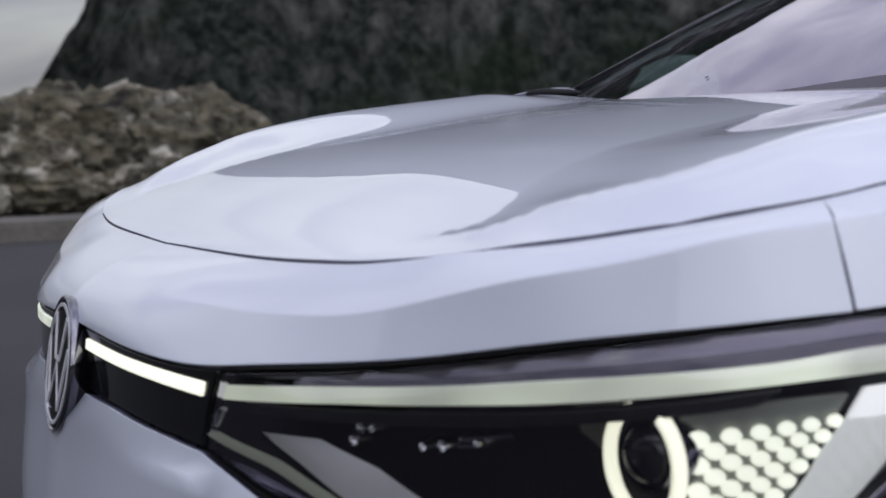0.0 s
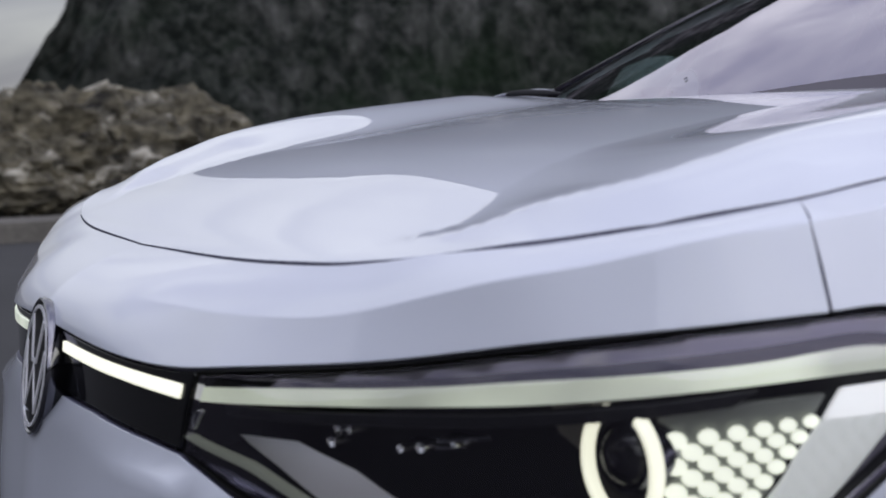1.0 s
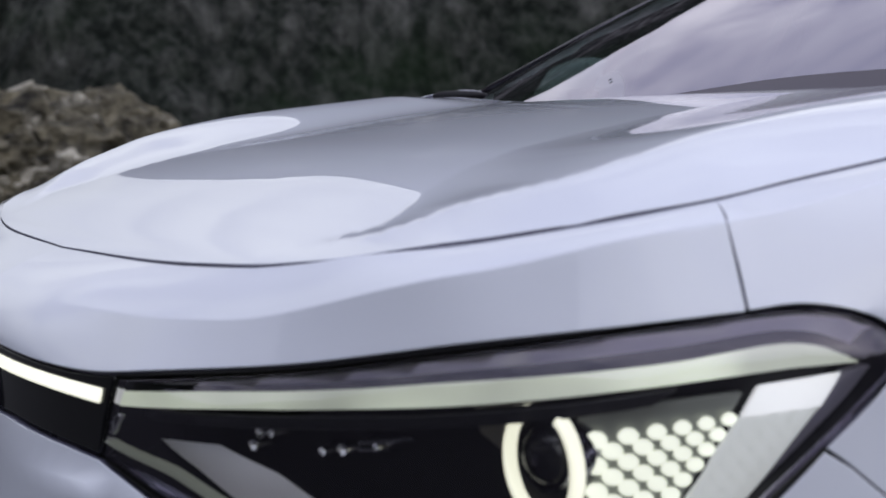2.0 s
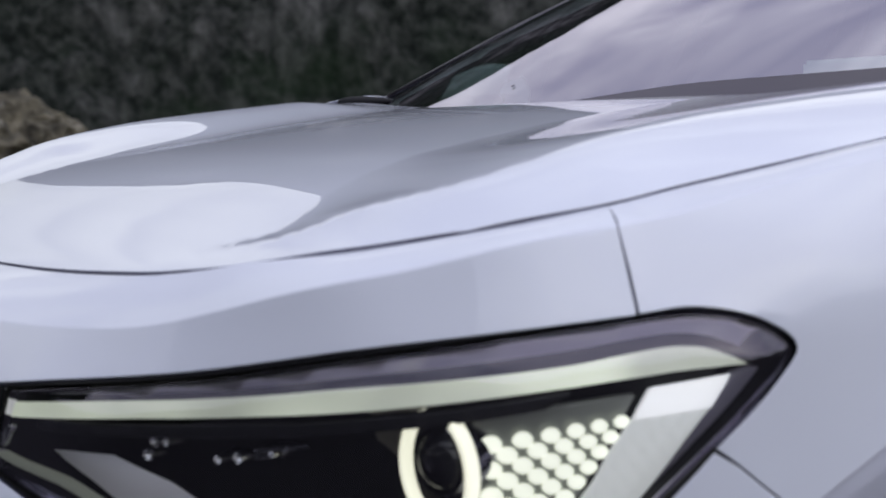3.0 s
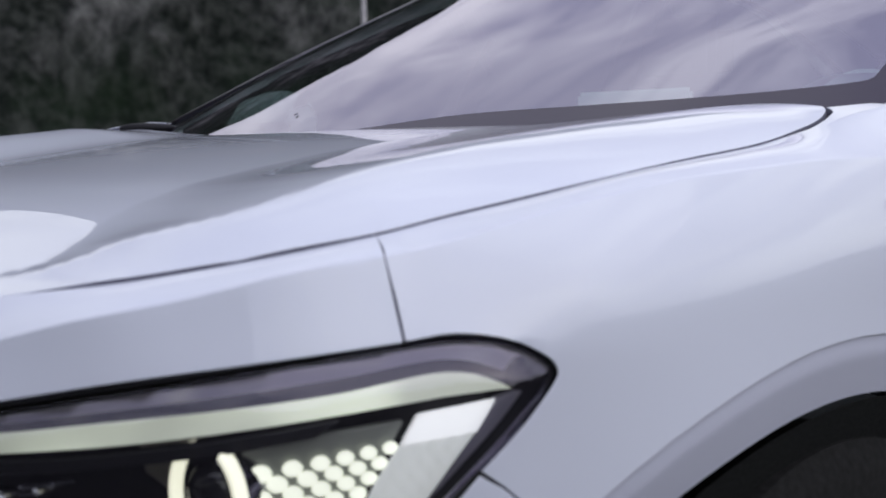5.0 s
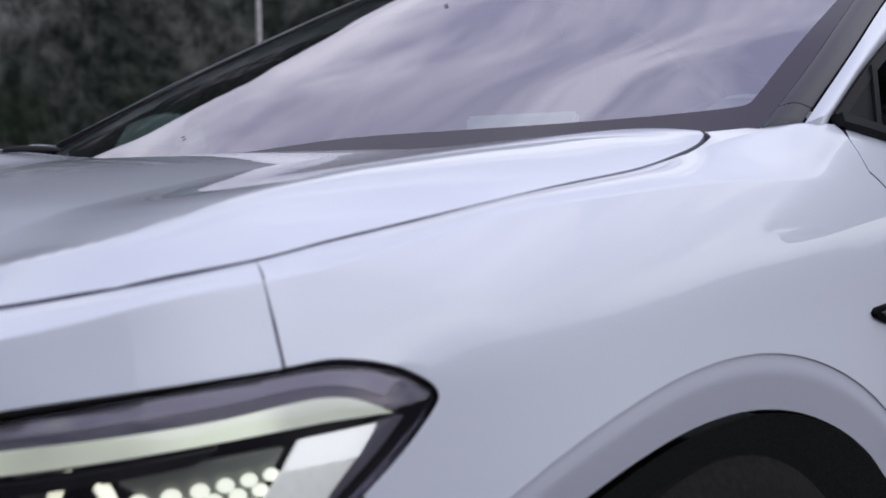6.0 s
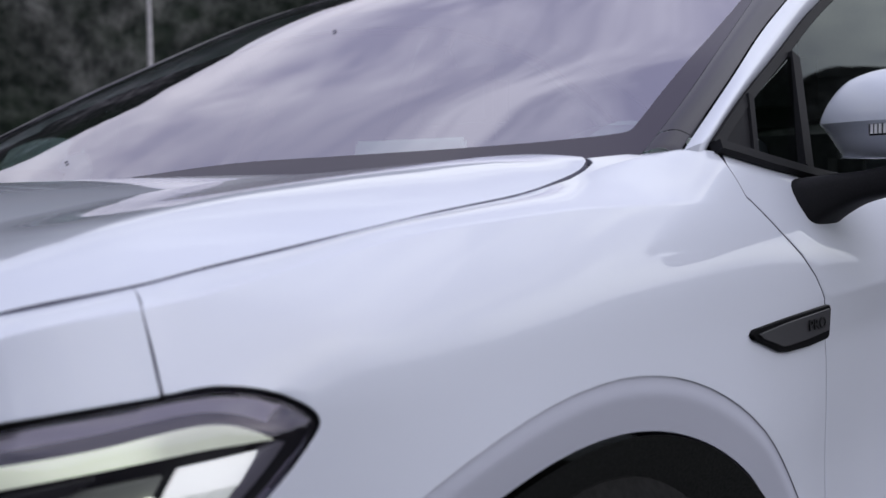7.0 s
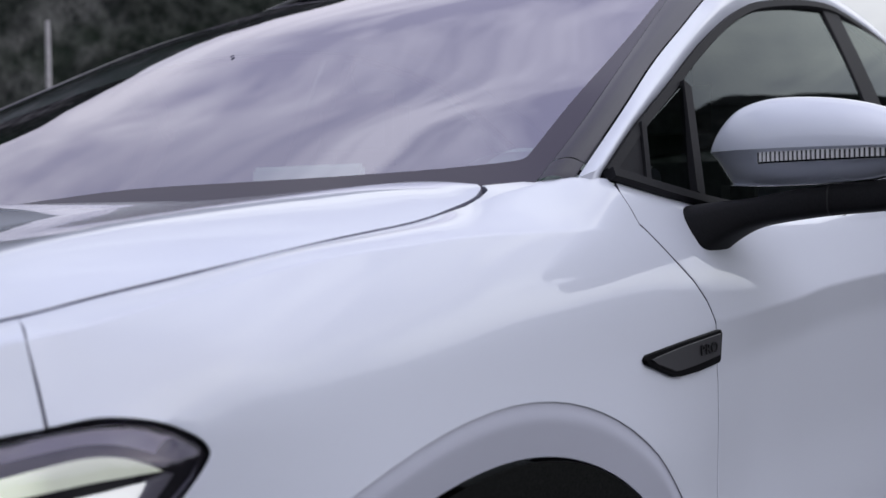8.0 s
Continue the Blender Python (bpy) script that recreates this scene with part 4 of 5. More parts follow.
# specks of dirt on the windscreen
for u, v, r in ((-0.262, 0.098, 0.0032), (-0.133, 0.58, 0.0045)):
    bm = bmesh.new()
    bmesh.ops.create_uvsphere(bm, u_segments=12, v_segments=8, radius=r)
    p = Vector(screen(u, v)) + Vector((0, -0.001, 0.002))
    for w in bm.verts:
        w.co = p + Vector((w.co.x * 0.5, w.co.y * 1.3, w.co.z * 0.35 + w.co.y * 0.5))
    part("dirt_speck", bm, SEAM_GREY, car, "small dark speck of dirt on the glass")

# pillars, roof and side windows
GLASS_TOP = Line([(0.829, 1.262, 1.067), (0.803, 1.406, 1.131), (0.773, 1.585, 1.202), (0.737, 1.799, 1.288), (0.704, 2.032, 1.366), (0.686, 2.222, 1.408), (0.668, 2.546, 1.450), (0.66, 2.8, 1.455), (0.67, 3.2, 1.40), (0.70, 3.6, 1.27), (0.72, 3.85, 1.16)], 1)
PILLAR = Line([(0.825, 1.205, 1.060), (0.793, 1.40, 1.155), (0.755, 1.585, 1.238), (0.725, 1.76, 1.311), (0.695, 1.926, 1.378), (0.66, 2.12, 1.445), (0.635, 2.35, 1.495), (0.62, 2.7, 1.515), (0.625, 3.2, 1.46), (0.64, 3.7, 1.32), (0.65, 4.1, 1.17)], 1)
for sg in (1, -1):
    def cant(u, v, sg=sg):
        u = lerp(-0.008, 1.0, u)
        ya, yb = lerp(1.205, 3.83, max(u, 0)), lerp(1.262, 3.83, max(u, 0))
        a, b = PILLAR(ya), GLASS_TOP(yb)
        p, q = Vector((a[0], ya, a[1])), Vector((b[0], yb, b[1]))
        if u < 0:
            p, q = p + Vector((-0.012, -0.01, -0.05)), q + Vector((-0.014, -0.02, -0.05))
        c = p.lerp(q, v) + Vector((0.010, 0, 0.006)) * math.sin(math.pi * v)
        if sg < 0:
            c.x, c.z = c.x - far_in(c.y), c.z - 0.004 * (1 - smooth(1.3, 2.0, c.y))
        return c.x * sg, c.y, c.z
    grid("pillar", cant, 126, 8, PAINT, car, "white windscreen pillar and roof rail")

    def pillar_trim(u, v, sg=sg):
        ya, yb = lerp(1.15, 2.2, u), lerp(1.205, 2.2, u)
        a, b = EDGE(max(ya, 1.15)), PILLAR(max(yb, 1.205))
        p, q = Vector((a[0], ya, a[1] + 0.004)), Vector((b[0] - 0.004, yb, b[1]))
        if u < 0:
            p += Vector((-0.17, 0, 0.45)) * (ya - 1.15)
            q += Vector((0, 0, 0.47)) * (yb - 1.205)
        c = p.lerp(q, v) + Vector((0.003, -0.003, 0.0055)) * math.sin(math.pi * min(v * 1.02, 1))
        if sg < 0:
            c.x, c.z = c.x - far_in(c.y), c.z - 0.014 * (1 - smooth(1.3, 2.0, c.y))
        return c.x * sg, c.y, c.z
    grid("pillar_trim", lambda u, v: pillar_trim(lerp(0.040, 1, u), v), 60, 8, PILLAR_BLACK, car, "black windscreen pillar trim")
    grid("pillar_foot", lambda u, v: pillar_trim(lerp(-0.010, 0.0375, u), v), 8, 8, PILLAR_BLACK, car, "black foot piece of the pillar trim")

    def window(y, z):
        x = 0.845 - 0.42 * (z - 1.03) + 0.012 * math.sin(math.pi * min(max((z - 1.03) / 0.42, 0), 1)) - 0.004
        return x, y, z
    low = [(y, TOP(y)[1] + 0.006) for y in np.linspace(1.545, 2.60, 20)]
    high = [(y, GLASS_TOP(y)[1] - 0.012) for y in np.linspace(1.645, 2.60, 30)]
    pane = panel("front_side_window", low + high[::-1], window, (0.05, 0.04), SIDE_GLASS, car, "tinted front side window", hem=0.004, gap=0.0, sgn=sg)
    pane.visible_shadow = False
    low = [(y, TOP(y)[1] + 0.006) for y in np.linspace(1.30, 1.535, 8)]
    high = [(y, GLASS_TOP(y)[1] - 0.012) for y in np.linspace(1.33, 1.632, 10)]
    pane = panel("quarter_window", low + high[::-1], lambda y, z: (window(y, z)[0] + 0.07 * (z - 1.10) - 0.002, y, z), (0.04, 0.03), SIDE_GLASS, car, "small dark quarter window", hem=0.004, gap=0.0, sgn=sg)
    pane.visible_shadow = False
    low = [(y, TOP(y)[1] + 0.006) for y in np.linspace(2.70, 3.70, 14)]
    high = [(y, GLASS_TOP(y)[1] - 0.012) for y in np.linspace(2.70, 3.70, 20)]
    pane = panel("rear_side_window", low + high[::-1], window, (0.06, 0.05), SIDE_GLASS, car, "tinted rear side window", hem=0.004, gap=0.0, sgn=sg)
    pane.visible_shadow = False
    prof = [(-0.006, -0.008), (0.006, -0.008), (0.009, 0.0), (0.006, 0.008), (-0.006, 0.008)]
    up = (sg * 0.92, 0, 0.39)
    path = [(sg * (GLASS_TOP(y)[0] + 0.002), y, GLASS_TOP(y)[1] - 0.006) for y in np.linspace(1.268, 3.8, 70)]
    sweep("window_frame", path, [(s * 1.15, h * 1.1) for s, h in prof], SATIN_BLACK, car, "black window frame", up=up)
    path = [(sg * (TOP(y)[0] + 0.004), y, TOP(y)[1] + 0.006) for y in np.linspace(1.262, 3.78, 60)]
    sweep("window_seal", path, prof, SATIN_BLACK, car, "black window seal", up=up)
    for y0, z0, y1, z1, w in ((1.535, 1.04, 1.628, 1.205, 0.011), (1.372, 1.05, 1.418, 1.135, 0.006)):
        a, b = Vector(window(y0, z0)), Vector(window(y1, z1))
        path = [Vector(((a.lerp(b, t)).x * sg + sg * 0.004, a.lerp(b, t).y, a.lerp(b, t).z)) for t in np.linspace(0, 1, 6)]
        sweep("window_bar", path, [(-w, -0.006), (w, -0.006), (w, 0.005), (-w, 0.005)], SATIN_BLACK, car, "black window divider", up=up)
    o = [(1.275, 1.064), (1.372, 1.054), (1.418, 1.132)]
    panel("mirror_sail", o, lambda y, z: (window(y, z)[0] + 0.004, y, z), (0.03, 0.03), SATIN_BLACK, car, "black corner panel at the window", hem=0.006, gap=0, sgn=sg)
    o = [(2.575, 1.045), (2.70, 1.05), (2.745, 1.448), (2.63, 1.448)]
    panel("middle_pillar", o, lambda y, z: (window(y, z)[0] + 0.004, y, z), (0.04, 0.05), SATIN_BLACK, car, "black middle pillar", hem=0.01, gap=0, sgn=sg)


def roof(u, v):
    y = lerp(2.2, 4.12, v)
    if y < 2.2001:
        y = 2.2001
    a, z = PILLAR(min(y, 4.1))
    k = 1 - u * u
    return a * u, y - 0.10 * k * (1 - v), z + 0.07 * k


panel("roof", [(-1, 0), (1, 0), (1, 1), (-1, 1)], roof, (0.08, 0.04), GLOSS_BLACK, car, "dark glass roof", hem=0.01, gap=0.0)


def tail(u, v):
    x = lerp(-0.66, 0.66, u)
    y = 4.12 + 0.34 * v ** 0.6 + 0.05 * (1 - (x / 0.66) ** 2)
    return x, y, lerp(1.19, 0.35, v) if v > 0.1 else lerp(1.19, 1.10, v * 10)


grid("tailgate", tail, 16, 14, PAINT, car, "white tailgate")
box("underbody", (-0.72, 0.5, 0.2), (0.72, 4.4, 0.55), SATIN_BLACK, car, "black underbody", bevel=0.02)
# unseen black box added under the bonnet so that its gaps stay dark
box("gap_backing", (-0.60, 0.36, 0.55), (0.60, 1.0, 0.80), SATIN_BLACK, car, "black box under the bonnet, added as dark backing for the gaps", bevel=0.02)


# cabin seen through the glass
def dash(u, v):
    x = lerp(-0.76, 0.76, u)
    y0 = 1.23 - 0.12 * (1 - (x / 0.76) ** 2)
    y = lerp(y0, 1.66, v)
    return x, y, 1.02 + 0.02 * math.sin(math.pi * v) - 0.25 * max(0, v - 0.85)


grid("dashboard", dash, 30, 16, DASH, car, "dark grey dashboard")
box("display", (0.012, 1.54, 1.03), (0.252, 1.555, 1.106), PALE_CABIN, car, "pale dashboard display", bevel=0.006)
grid("instrument_hood", lambda u, v: (0.56 + 0.125 * math.copysign(abs(math.cos(math.pi * u)) ** 0.8, math.cos(math.pi * u)), lerp(1.53, 1.62, v), 1.025 + lerp(0.097, 0.085, v) * math.sin(math.pi * u) ** 0.7 - 0.02 * (1 - u)), 28, 4, PALE_CABIN, car, "pale rounded instrument hood")
grid("instrument_face", lambda u, v: (0.56 + 0.122 * lerp(-1, 1, u), 1.535, 1.02 + 0.098 * v * math.sin(math.pi * lerp(0.001, 0.999, u)) ** 0.6), 28, 4, PALE_CABIN, car, "pale instrument face")
for sg in (1, -1):
    seat = new("front_seat")
    seat.parent = car
    seat["label"] = "dark front seat"
    box("backrest", (sg * 0.38 - 0.24, 2.3, 0.55), (sg * 0.38 + 0.24, 2.42, 1.12), CABIN, seat, bevel=0.05)
    box("headrest", (sg * 0.38 - 0.13, 2.36, 1.14), (sg * 0.38 + 0.13, 2.44, 1.32), CABIN, seat, bevel=0.04)
box("cabin_floor", (-0.7, 1.3, 0.5), (0.7, 3.9, 0.56), CABIN, car, "dark cabin floor", bevel=0.01)



def headliner(u, v):
    x, y, z = roof(lerp(-0.96, 0.96, u), lerp(0.0, 0.8, v))
    return x, y, z - 0.03


grid("headliner", headliner, 16, 16, LINING, car, "pale grey headliner")

# black oval body put in for the shaded gap at the far bonnet corner
bm = bmesh.new()
bmesh.ops.create_uvsphere(bm, u_segments=32, v_segments=16, radius=1.0)
for v in bm.verts:
    v.co = Vector((-0.705, 1.130, 1.0615)) + Vector((0.53, 0.84, 0.0)) * v.co.x * 0.056 + Vector((-0.84, 0.53, 0.0)) * v.co.y * 0.022 + Vector((0, 0, 1)) * v.co.z * 0.0095 * (1 - 0.25 * v.co.x)
part("corner_gap_shade", bm, SATIN_BLACK, car, "black oval standing in for the shaded gap at the bonnet's far corner")

# washer jet on the cowl
box("washer_jet", (-0.095, 1.085, 1.036), (-0.015, 1.105, 1.049), SATIN_BLACK, car, "small black washer jet", bevel=0.004)


# door mirrors
def door_mirror(sg):
    mirror = new("door_mirror")
    mirror.parent = car
    mirror["label"] = "white door mirror on a black arm"
    if sg < 0:
        mirror.location = (0.07, 0.05, -0.02)
    W = [0.866, 0.876, 0.898, 0.925, 0.965, 1.03, 1.09, 1.14, 1.165]
    TOPZ = [1.108, 1.128, 1.152, 1.164, 1.169, 1.165, 1.152, 1.128, 1.106]
    BOT = [1.052, 1.052, 1.051, 1.050, 1.050, 1.052, 1.056, 1.068, 1.085]
    FRO = [1.520, 1.505, 1.488, 1.474, 1.462, 1.465, 1.48, 1.505, 1.55]
    BAK = [1.56, 1.57, 1.585, 1.60, 1.61, 1.615, 1.62, 1.625, 1.62]

    def shell(u, v):
        x = lerp(0.866, 1.165, smooth(0, 1, v) * 0.5 + v * 0.5)
        t, b, f, k = [float(np.interp(x, cr(list(zip(W, col)))[:, 0], cr(list(zip(W, col)))[:, 1])) for col in (TOPZ, BOT, FRO, BAK)]
        a = 2 * math.pi * u
        c, s = math.cos(a), math.sin(a)
        e = 1.0 if s > 0 else 0.6
        yy = (f + k) / 2 - (k - f) / 2 * math.copysign(abs(c) ** e, c)
        zb = min(1.098, t - 0.006)
        zz = zb + (t - zb if s > 0 else zb - b) * math.copysign(abs(s) ** e, s)
        if s < 0:
            d = abs(s) ** 0.6
            yy = (f + k) / 2 - (k - f) / 2 * math.copysign(abs(c) ** 0.35, c)
            yy += (0.009 * smooth(0.0, 0.12, d) + 0.024 * d) * smooth(-0.2, 0.6, c)
            x += (0.020 * (1 - v) ** 2 - 0.03 * v ** 4) * d
        return sg * x, yy, zz
    bm = bmesh.new()
    nu, nv = 64, 32
    vs = [[bm.verts.new(shell(i / nu, j / nv)) for i in range(nu)] for j in range(nv + 1)]
    for j in range(nv):
        for i in range(nu):
            bm.faces.new((vs[j][i], vs[j][(i + 1) % nu], vs[j + 1][(i + 1) % nu], vs[j + 1][i]))
    bm.faces.new(vs[0])
    bm.faces.new(vs[-1])
    part("housing", bm, PAINT, mirror, "glossy white mirror housing")
    # turn signal strip
    path = [(sg * x, float(np.interp(x, W, FRO)) + 0.0085, 1.0868 + 0.02 * (x - 0.95)) for x in np.linspace(0.952, 1.15, 24)]
    sig = sweep("turn_signal", path, [(-0.004, -0.0065), (0.004, -0.0065), (0.004, 0.0065), (-0.004, 0.0065)], SIGNAL, mirror, "dark turn signal with pale ribs")
    sweep("bezel", [(x, y + 0.0022, z) for x, y, z in path], [(-0.004, -0.0082), (0.004, -0.0082), (0.004, 0.0082), (-0.004, 0.0082)], GLOSS_BLACK, mirror, "dark bezel of the turn signal")
    for k in range(34):
        x = lerp(0.956, 1.148, k / 33)
        y = float(np.interp(x, W, FRO)) + 0.0035
        box("rib", (sg * x - 0.0017, y - 0.001, 1.0808 + 0.02 * (x - 0.95)), (sg * x + 0.0017, y + 0.006, 1.0933 + 0.02 * (x - 0.95)), RIB_WHITE, sig, bevel=0)
    # arm
    path = cr([(0.835, 1.50, 0.981), (0.87, 1.495, 0.987), (0.905, 1.50, 1.003), (0.95, 1.52, 1.018), (1.02, 1.54, 1.029), (1.10, 1.56, 1.036), (1.14, 1.57, 1.046)], 6)
    bm = bmesh.new()
    rings = []
    for i, p in enumerate(path):
        u = i / (len(path) - 1)
        w, h = lerp(0.074, 0.046, smooth(0, 0.45, u)), lerp(0.044, 0.021, smooth(0.10, 0.5, u))
        ring = []
        for k in range(20):
            a = 2 * math.pi * k / 20
            c, s = math.cos(a), math.sin(a)
            ring.append(bm.verts.new((sg * (p[0] + 0.012 * s * (1 - u)), p[1] + w * math.copysign(abs(c) ** 0.55, c), p[2] + h * math.copysign(abs(s) ** 0.55, s))))
        rings.append(ring)
    for r, q in zip(rings, rings[1:]):
        for k in range(20):
            bm.faces.new((r[k], r[(k + 1) % 20], q[(k + 1) % 20], q[k]))
    bm.faces.new(rings[0])
    bm.faces.new(rings[-1])
    part("arm", bm, SATIN_BLACK, mirror, "black plastic mirror arm")
    bm = bmesh.new()
    rows = []
    for x in (1.033, 1.0355):
        rows.append([bm.verts.new((sg * x, 1.5435 + 0.0475 * math.copysign(abs(math.cos(a)) ** 0.55, math.cos(a)), 1.0305 + 0.0222 * math.copysign(abs(math.sin(a)) ** 0.55, math.sin(a)))) for a in np.linspace(0, 2 * math.pi, 20, endpoint=False)])
    for k in range(20):
        bm.faces.new((rows[0][k], rows[0][(k + 1) % 20], rows[1][(k + 1) % 20], rows[1][k]))
    part("arm_joint", bm, RUBBER, mirror, "dark joint line round the arm")


for sg in (1, -1):
    door_mirror(sg)

# ---- ground, wall, rocks, mountains ----
def sheet(name, x0, x1, y0, y1, nx, ny, height, mat):
    bm = bmesh.new()
    vs = [[bm.verts.new((lerp(x0, x1, i / nx), lerp(y0, y1, j / ny), height(lerp(x0, x1, i / nx), lerp(y0, y1, j / ny)))) for j in range(ny + 1)] for i in range(nx + 1)]
    for i in range(nx):
        for j in range(ny):
            bm.faces.new((vs[i][j], vs[i + 1][j], vs[i + 1][j + 1], vs[i][j + 1]))
    return part(name, bm, mat)


ground = sheet("ground", -4000, 4000, -4000, 4000, 8, 8, lambda x, y: 0.0, ASPHALT)
tagged(ground, "dark grey asphalt", "ground", kind="structure")
kerb = box("kerb", (-12.2, -60, -0.05), (-11.3, 60, 0.19), CONCRETE, bevel=0.03)
tagged(kerb, "low pale concrete wall along the road", "kerb", kind="structure")


def boulder(seed, size):
    bm = bmesh.new()
    bmesh.ops.create_icosphere(bm, subdivisions=5, radius=1.0)
    off = Vector((seed * 7.3, seed * 3.1, seed * 1.7))
    for v in bm.verts:
        d = v.co.normalized()
        r = 1 + 0.34 * noise.noise(d * 1.3 + off) + 0.22 * (abs(noise.noise(d * 2.9 + off)) - 0.2) + 0.20 * (abs(noise.noise(d * 6 + off)) - 0.2) + 0.11 * (abs(noise.noise(d * 15 + off)) - 0.2) + 0.03 * noise.noise(d * 34 + off)
        v.co = Vector((d.x * r * size[0], d.y * r * size[1], max(d.z * r, -0.6) * size[2]))
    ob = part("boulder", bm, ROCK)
    return tagged(ob, "rough brown boulder behind the low wall", "boulder", "boulders along the road")


random.seed(4)
_n = 0
for y, x, sx, sy, sz, z in ((-7, -14.4, 1.6, 2.0, 0.8, 0.35), (-3.6, -14.2, 1.5, 1.9, 0.78, 0.35), (-0.8, -14.0, 1.4, 1.5, 0.70, 0.3), (1.4, -14.2, 1.3, 1.4, 0.74, 0.36), (2.5, -13.4, 0.9, 0.9, 0.62, 0.3), (3.2, -14.2, 1.2, 1.15, 1.05, 0.45), (4.4, -13.8, 1.1, 0.95, 1.0, 0.45),
                           (5.1, -13.8, 0.6, 0.5, 0.62, 0.25), (3.8, -13.0, 0.7, 0.6, 0.45, 0.2), (0.2, -13.0, 0.7, 0.8, 0.5, 0.2), (5.6, -13.9, 0.4, 0.35, 0.36, 0.12), (1.6, -12.9, 0.6, 0.6, 0.45, 0.2)):
    _n += 1
    b = boulder(_n, (sx, sy, sz))
    b.location = (x, y, z)
    b.rotation_euler = (0, 0, _n * 1.7)

CLIFF = bpy.data.materials.new("cliff")
CLIFF.use_nodes = True
_t = CLIFF.node_tree
_b = _t.nodes["Principled BSDF"]
_b.inputs["Roughness"].default_value = 0.95
_b.inputs["Specular IOR Level"].default_value = 0.1
_tc = _t.nodes.new("ShaderNodeTexCoord")


def _noise(scale, detail, stretch, low, high, c0, c1):
    mp, n, r = _t.nodes.new("ShaderNodeMapping"), _t.nodes.new("ShaderNodeTexNoise"), _t.nodes.new("ShaderNodeValToRGB")
    mp.inputs["Scale"].default_value = stretch
    n.inputs["Scale"].default_value, n.inputs["Detail"].default_value, n.inputs["Roughness"].default_value = scale, detail, 0.62
    r.color_ramp.elements[0].position, r.color_ramp.elements[0].color = low, (*c0, 1)
    r.color_ramp.elements[1].position, r.color_ramp.elements[1].color = high, (*c1, 1)
    _t.links.new(_tc.outputs["Object"], mp.inputs["Vector"])
    _t.links.new(mp.outputs["Vector"], n.inputs["Vector"])
    _t.links.new(n.outputs["Fac"], r.inputs["Fac"])
    return r.outputs["Color"], n.outputs["Fac"]


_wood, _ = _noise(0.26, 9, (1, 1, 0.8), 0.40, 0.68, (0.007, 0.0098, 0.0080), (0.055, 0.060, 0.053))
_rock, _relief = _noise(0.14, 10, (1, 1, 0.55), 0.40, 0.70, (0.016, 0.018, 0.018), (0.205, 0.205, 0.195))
_where, _ = _noise(0.022, 6, (1, 1, 0.7), 0.50, 0.62, (0, 0, 0), (1, 1, 1))
_moss, _ = _noise(0.012, 4, (1, 1, 1.4), 0.52, 0.66, (0, 0, 0), (0.65, 0.65, 0.65))
_m1, _m2 = _t.nodes.new("ShaderNodeMix"), _t.nodes.new("ShaderNodeMix")
_m1.data_type = _m2.data_type = "RGBA"
_t.links.new(_where, _m1.inputs[0])
_t.links.new(_wood, _m1.inputs[6])
_t.links.new(_rock, _m1.inputs[7])
_t.links.new(_moss, _m2.inputs[0])
_t.links.new(_m1.outputs[2], _m2.inputs[6])
_m2.inputs[7].default_value = (0.012, 0.024, 0.011, 1)
_t.links.new(_m2.outputs[2], _b.inputs["Base Color"])
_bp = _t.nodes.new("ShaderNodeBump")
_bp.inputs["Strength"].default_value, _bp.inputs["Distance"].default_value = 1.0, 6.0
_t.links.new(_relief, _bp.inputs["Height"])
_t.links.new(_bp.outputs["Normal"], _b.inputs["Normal"])


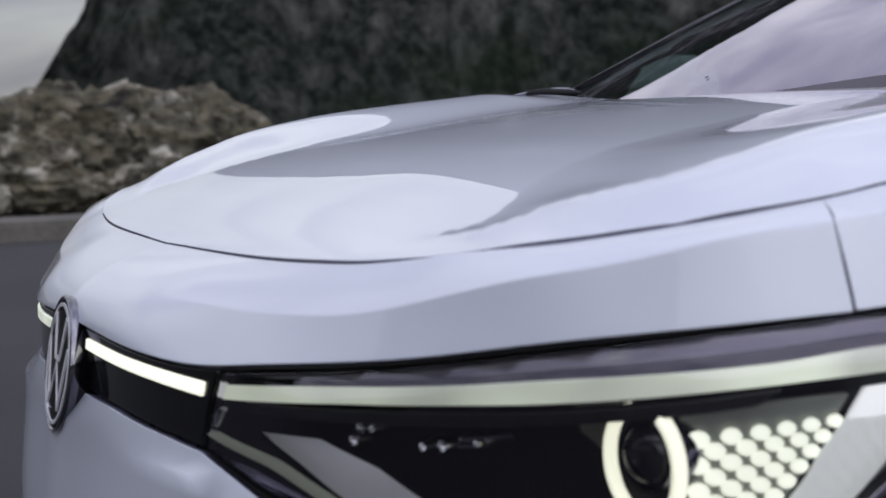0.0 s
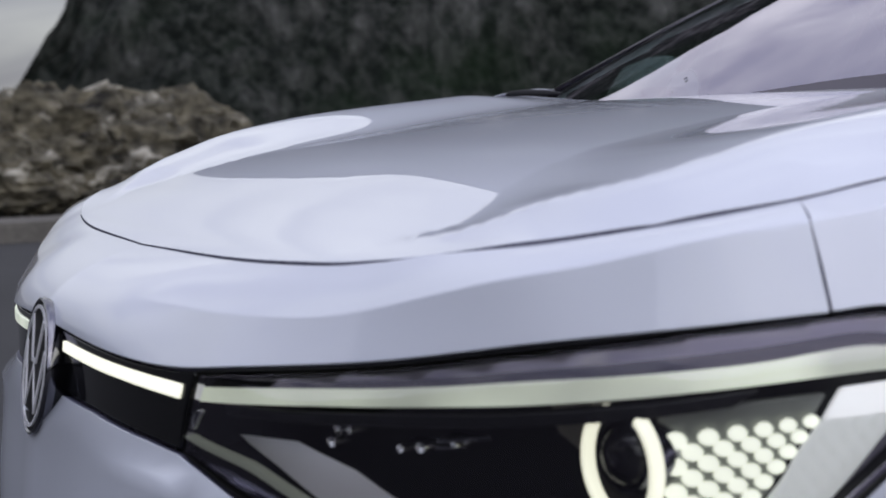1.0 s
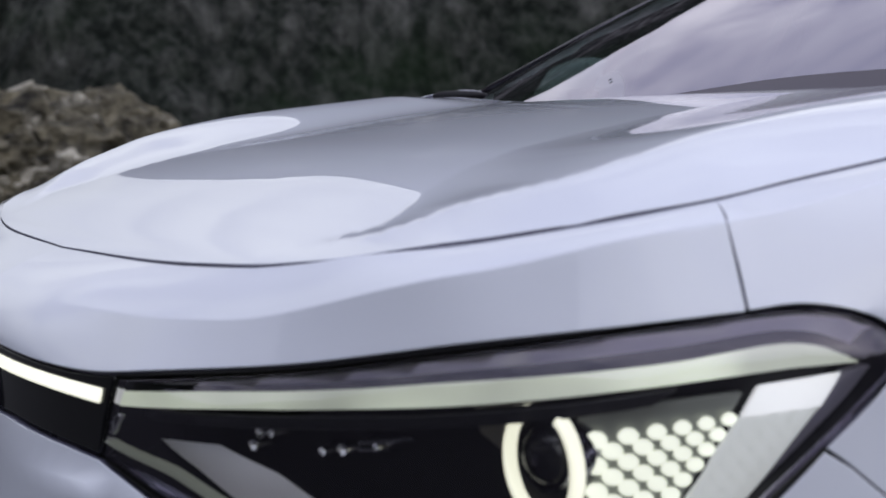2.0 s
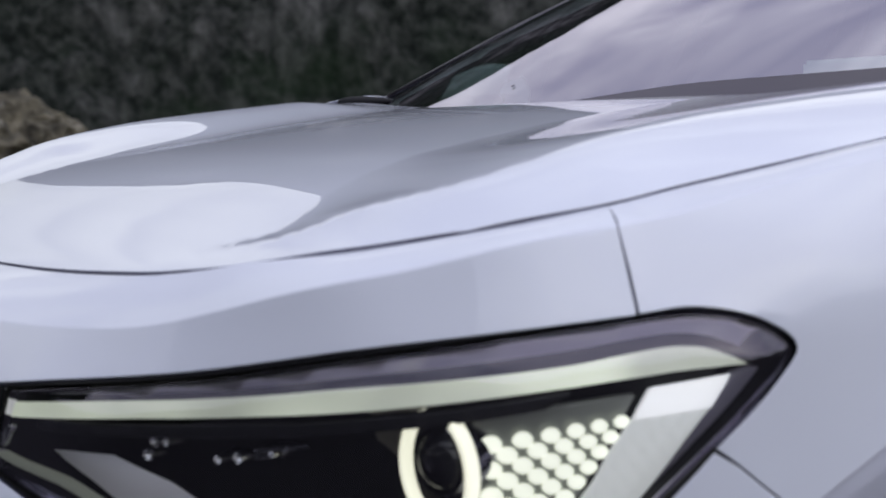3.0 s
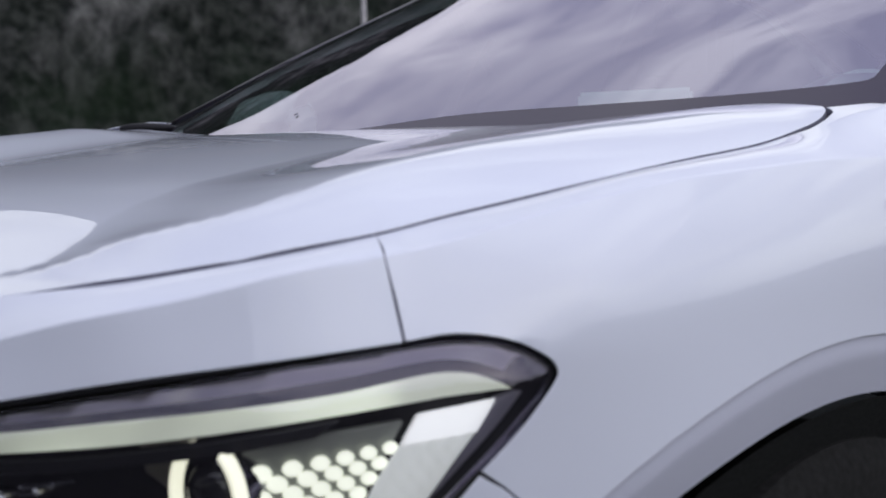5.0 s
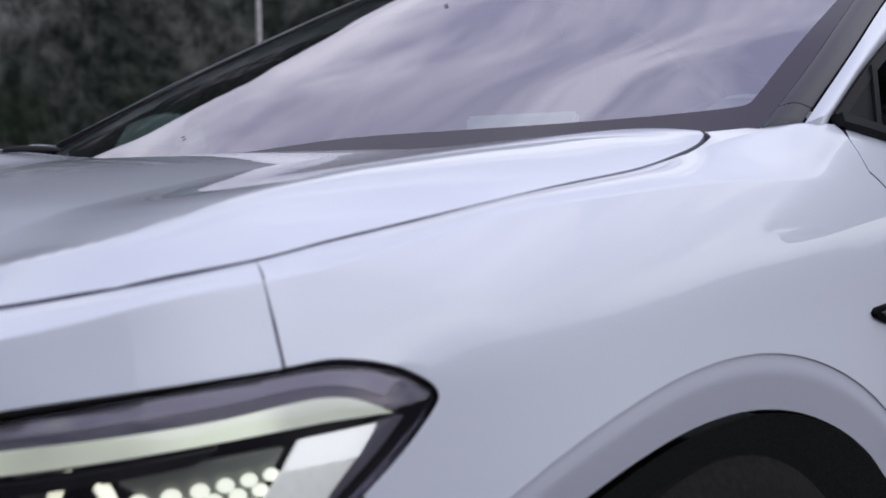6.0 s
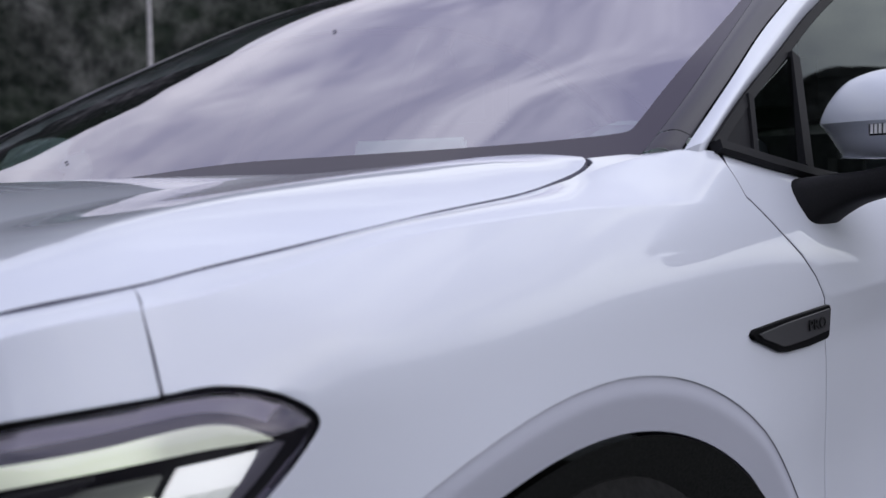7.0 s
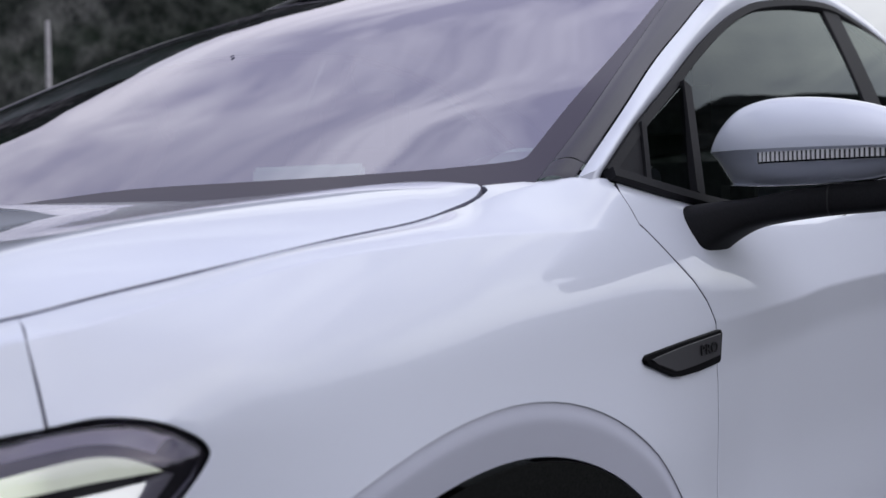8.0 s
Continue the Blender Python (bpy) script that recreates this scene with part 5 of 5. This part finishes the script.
def mountain(name, label, a0, a1, dist, ridge, na=160, nz=36, rough=14):
    """A wall of mountain round the place from azimuth a0 to a1 (degrees from -x towards +y), to the height ridge(azimuth)."""
    bm = bmesh.new()
    vs = []
    for i in range(na + 1):
        a = lerp(a0, a1, i / na)
        h = ridge(a)
        col = []
        for j in range(nz + 1):
            v = j / nz
            d = dist + v * h * 0.55 + rough * noise.fractal(Vector((a * 0.12, v * 3, dist * 0.01)), 1.0, 2.0, 5)
            z = v * h + (rough * 0.5 * noise.fractal(Vector((a * 0.3, v * 5, 9.0)), 1.0, 2.0, 4) if 0 < j else 0)
            col.append(bm.verts.new((-d * math.cos(radians(a)), d * math.sin(radians(a)), z - 2)))
        vs.append(col)
    for i in range(na):
        for j in range(nz):
            bm.faces.new((vs[i][j], vs[i + 1][j], vs[i + 1][j + 1], vs[i][j + 1]))
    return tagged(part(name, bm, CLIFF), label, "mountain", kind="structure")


ELEV = Line([(9, 0.3), (10.2, 0.8), (10.8, 1.9), (11.6, 3.2), (12.4, 4.4), (13.2, 5.6), (14.2, 9.5), (15.4, 12.4), (19, 14.8), (22.3, 16.0), (24, 18.4), (25.6, 22.0), (27.5, 23.8), (31, 24.0), (36, 23.6), (40, 22.8), (48, 22), (60, 20), (66, 14), (70, 7.5), (78, 5), (90, 7), (98, 15.5), (101, 17), (103, 18.2), (106, 18.2), (109, 17), (110.5, 15.5), (111.5, 11), (112.5, 7), (116, 5), (120, 4.5), (130, 4)])
mountain("mountain", "dark steep mountainside with patches of forest and bare rock", 9.5, 125, 400, lambda a: (400 / (1 / math.tan(radians(ELEV(a)[0])) - 0.55)), 320, 60, 9)
mountain("mountain", "low far hills on the other side of the road", 115, 215, 900, lambda a: 115 + 45 * noise.noise(Vector((a * 0.05, 2, 0))) + 22 * noise.noise(Vector((a * 0.2, 5, 0))), 120, 12, 20)
# unseen mountain, inferred from the nose's reflections; its height keeps the front dark
FRONT_ELEV = Line([(205, 4), (214, 9), (221, 19), (229, 29), (245, 33), (262, 33), (285, 29), (305, 18), (325, 10), (345, 3), (352, 1)])
mountain("mountain", "dark wooded mountain ahead of the car, out of view", 206, 351, 700, lambda a: 700 / (1 / math.tan(radians(FRONT_ELEV(a)[0])) - 0.55), 140, 24, 20)

# pole far behind the car
pole = new("pole")
tagged(pole, "slender pale metal pole beyond the road", "pole")
_pd = Vector((-0.7555, 0.6435)) * 28
turned("shaft", (1.58 + _pd.x, -0.23 + _pd.y, 0), (0, 0, 1), [(0, 0.07), (2.5, 0.06), (4.9, 0.042), (5.0, 0.03), (5.02, 0.0)], PALE_METAL, pole, n=16)
turned("foot", (1.58 + _pd.x, -0.23 + _pd.y, 0), (0, 0, 1), [(0, 0.14), (0.04, 0.14), (0.06, 0.08), (0.25, 0.075)], PALE_METAL, pole, n=16)
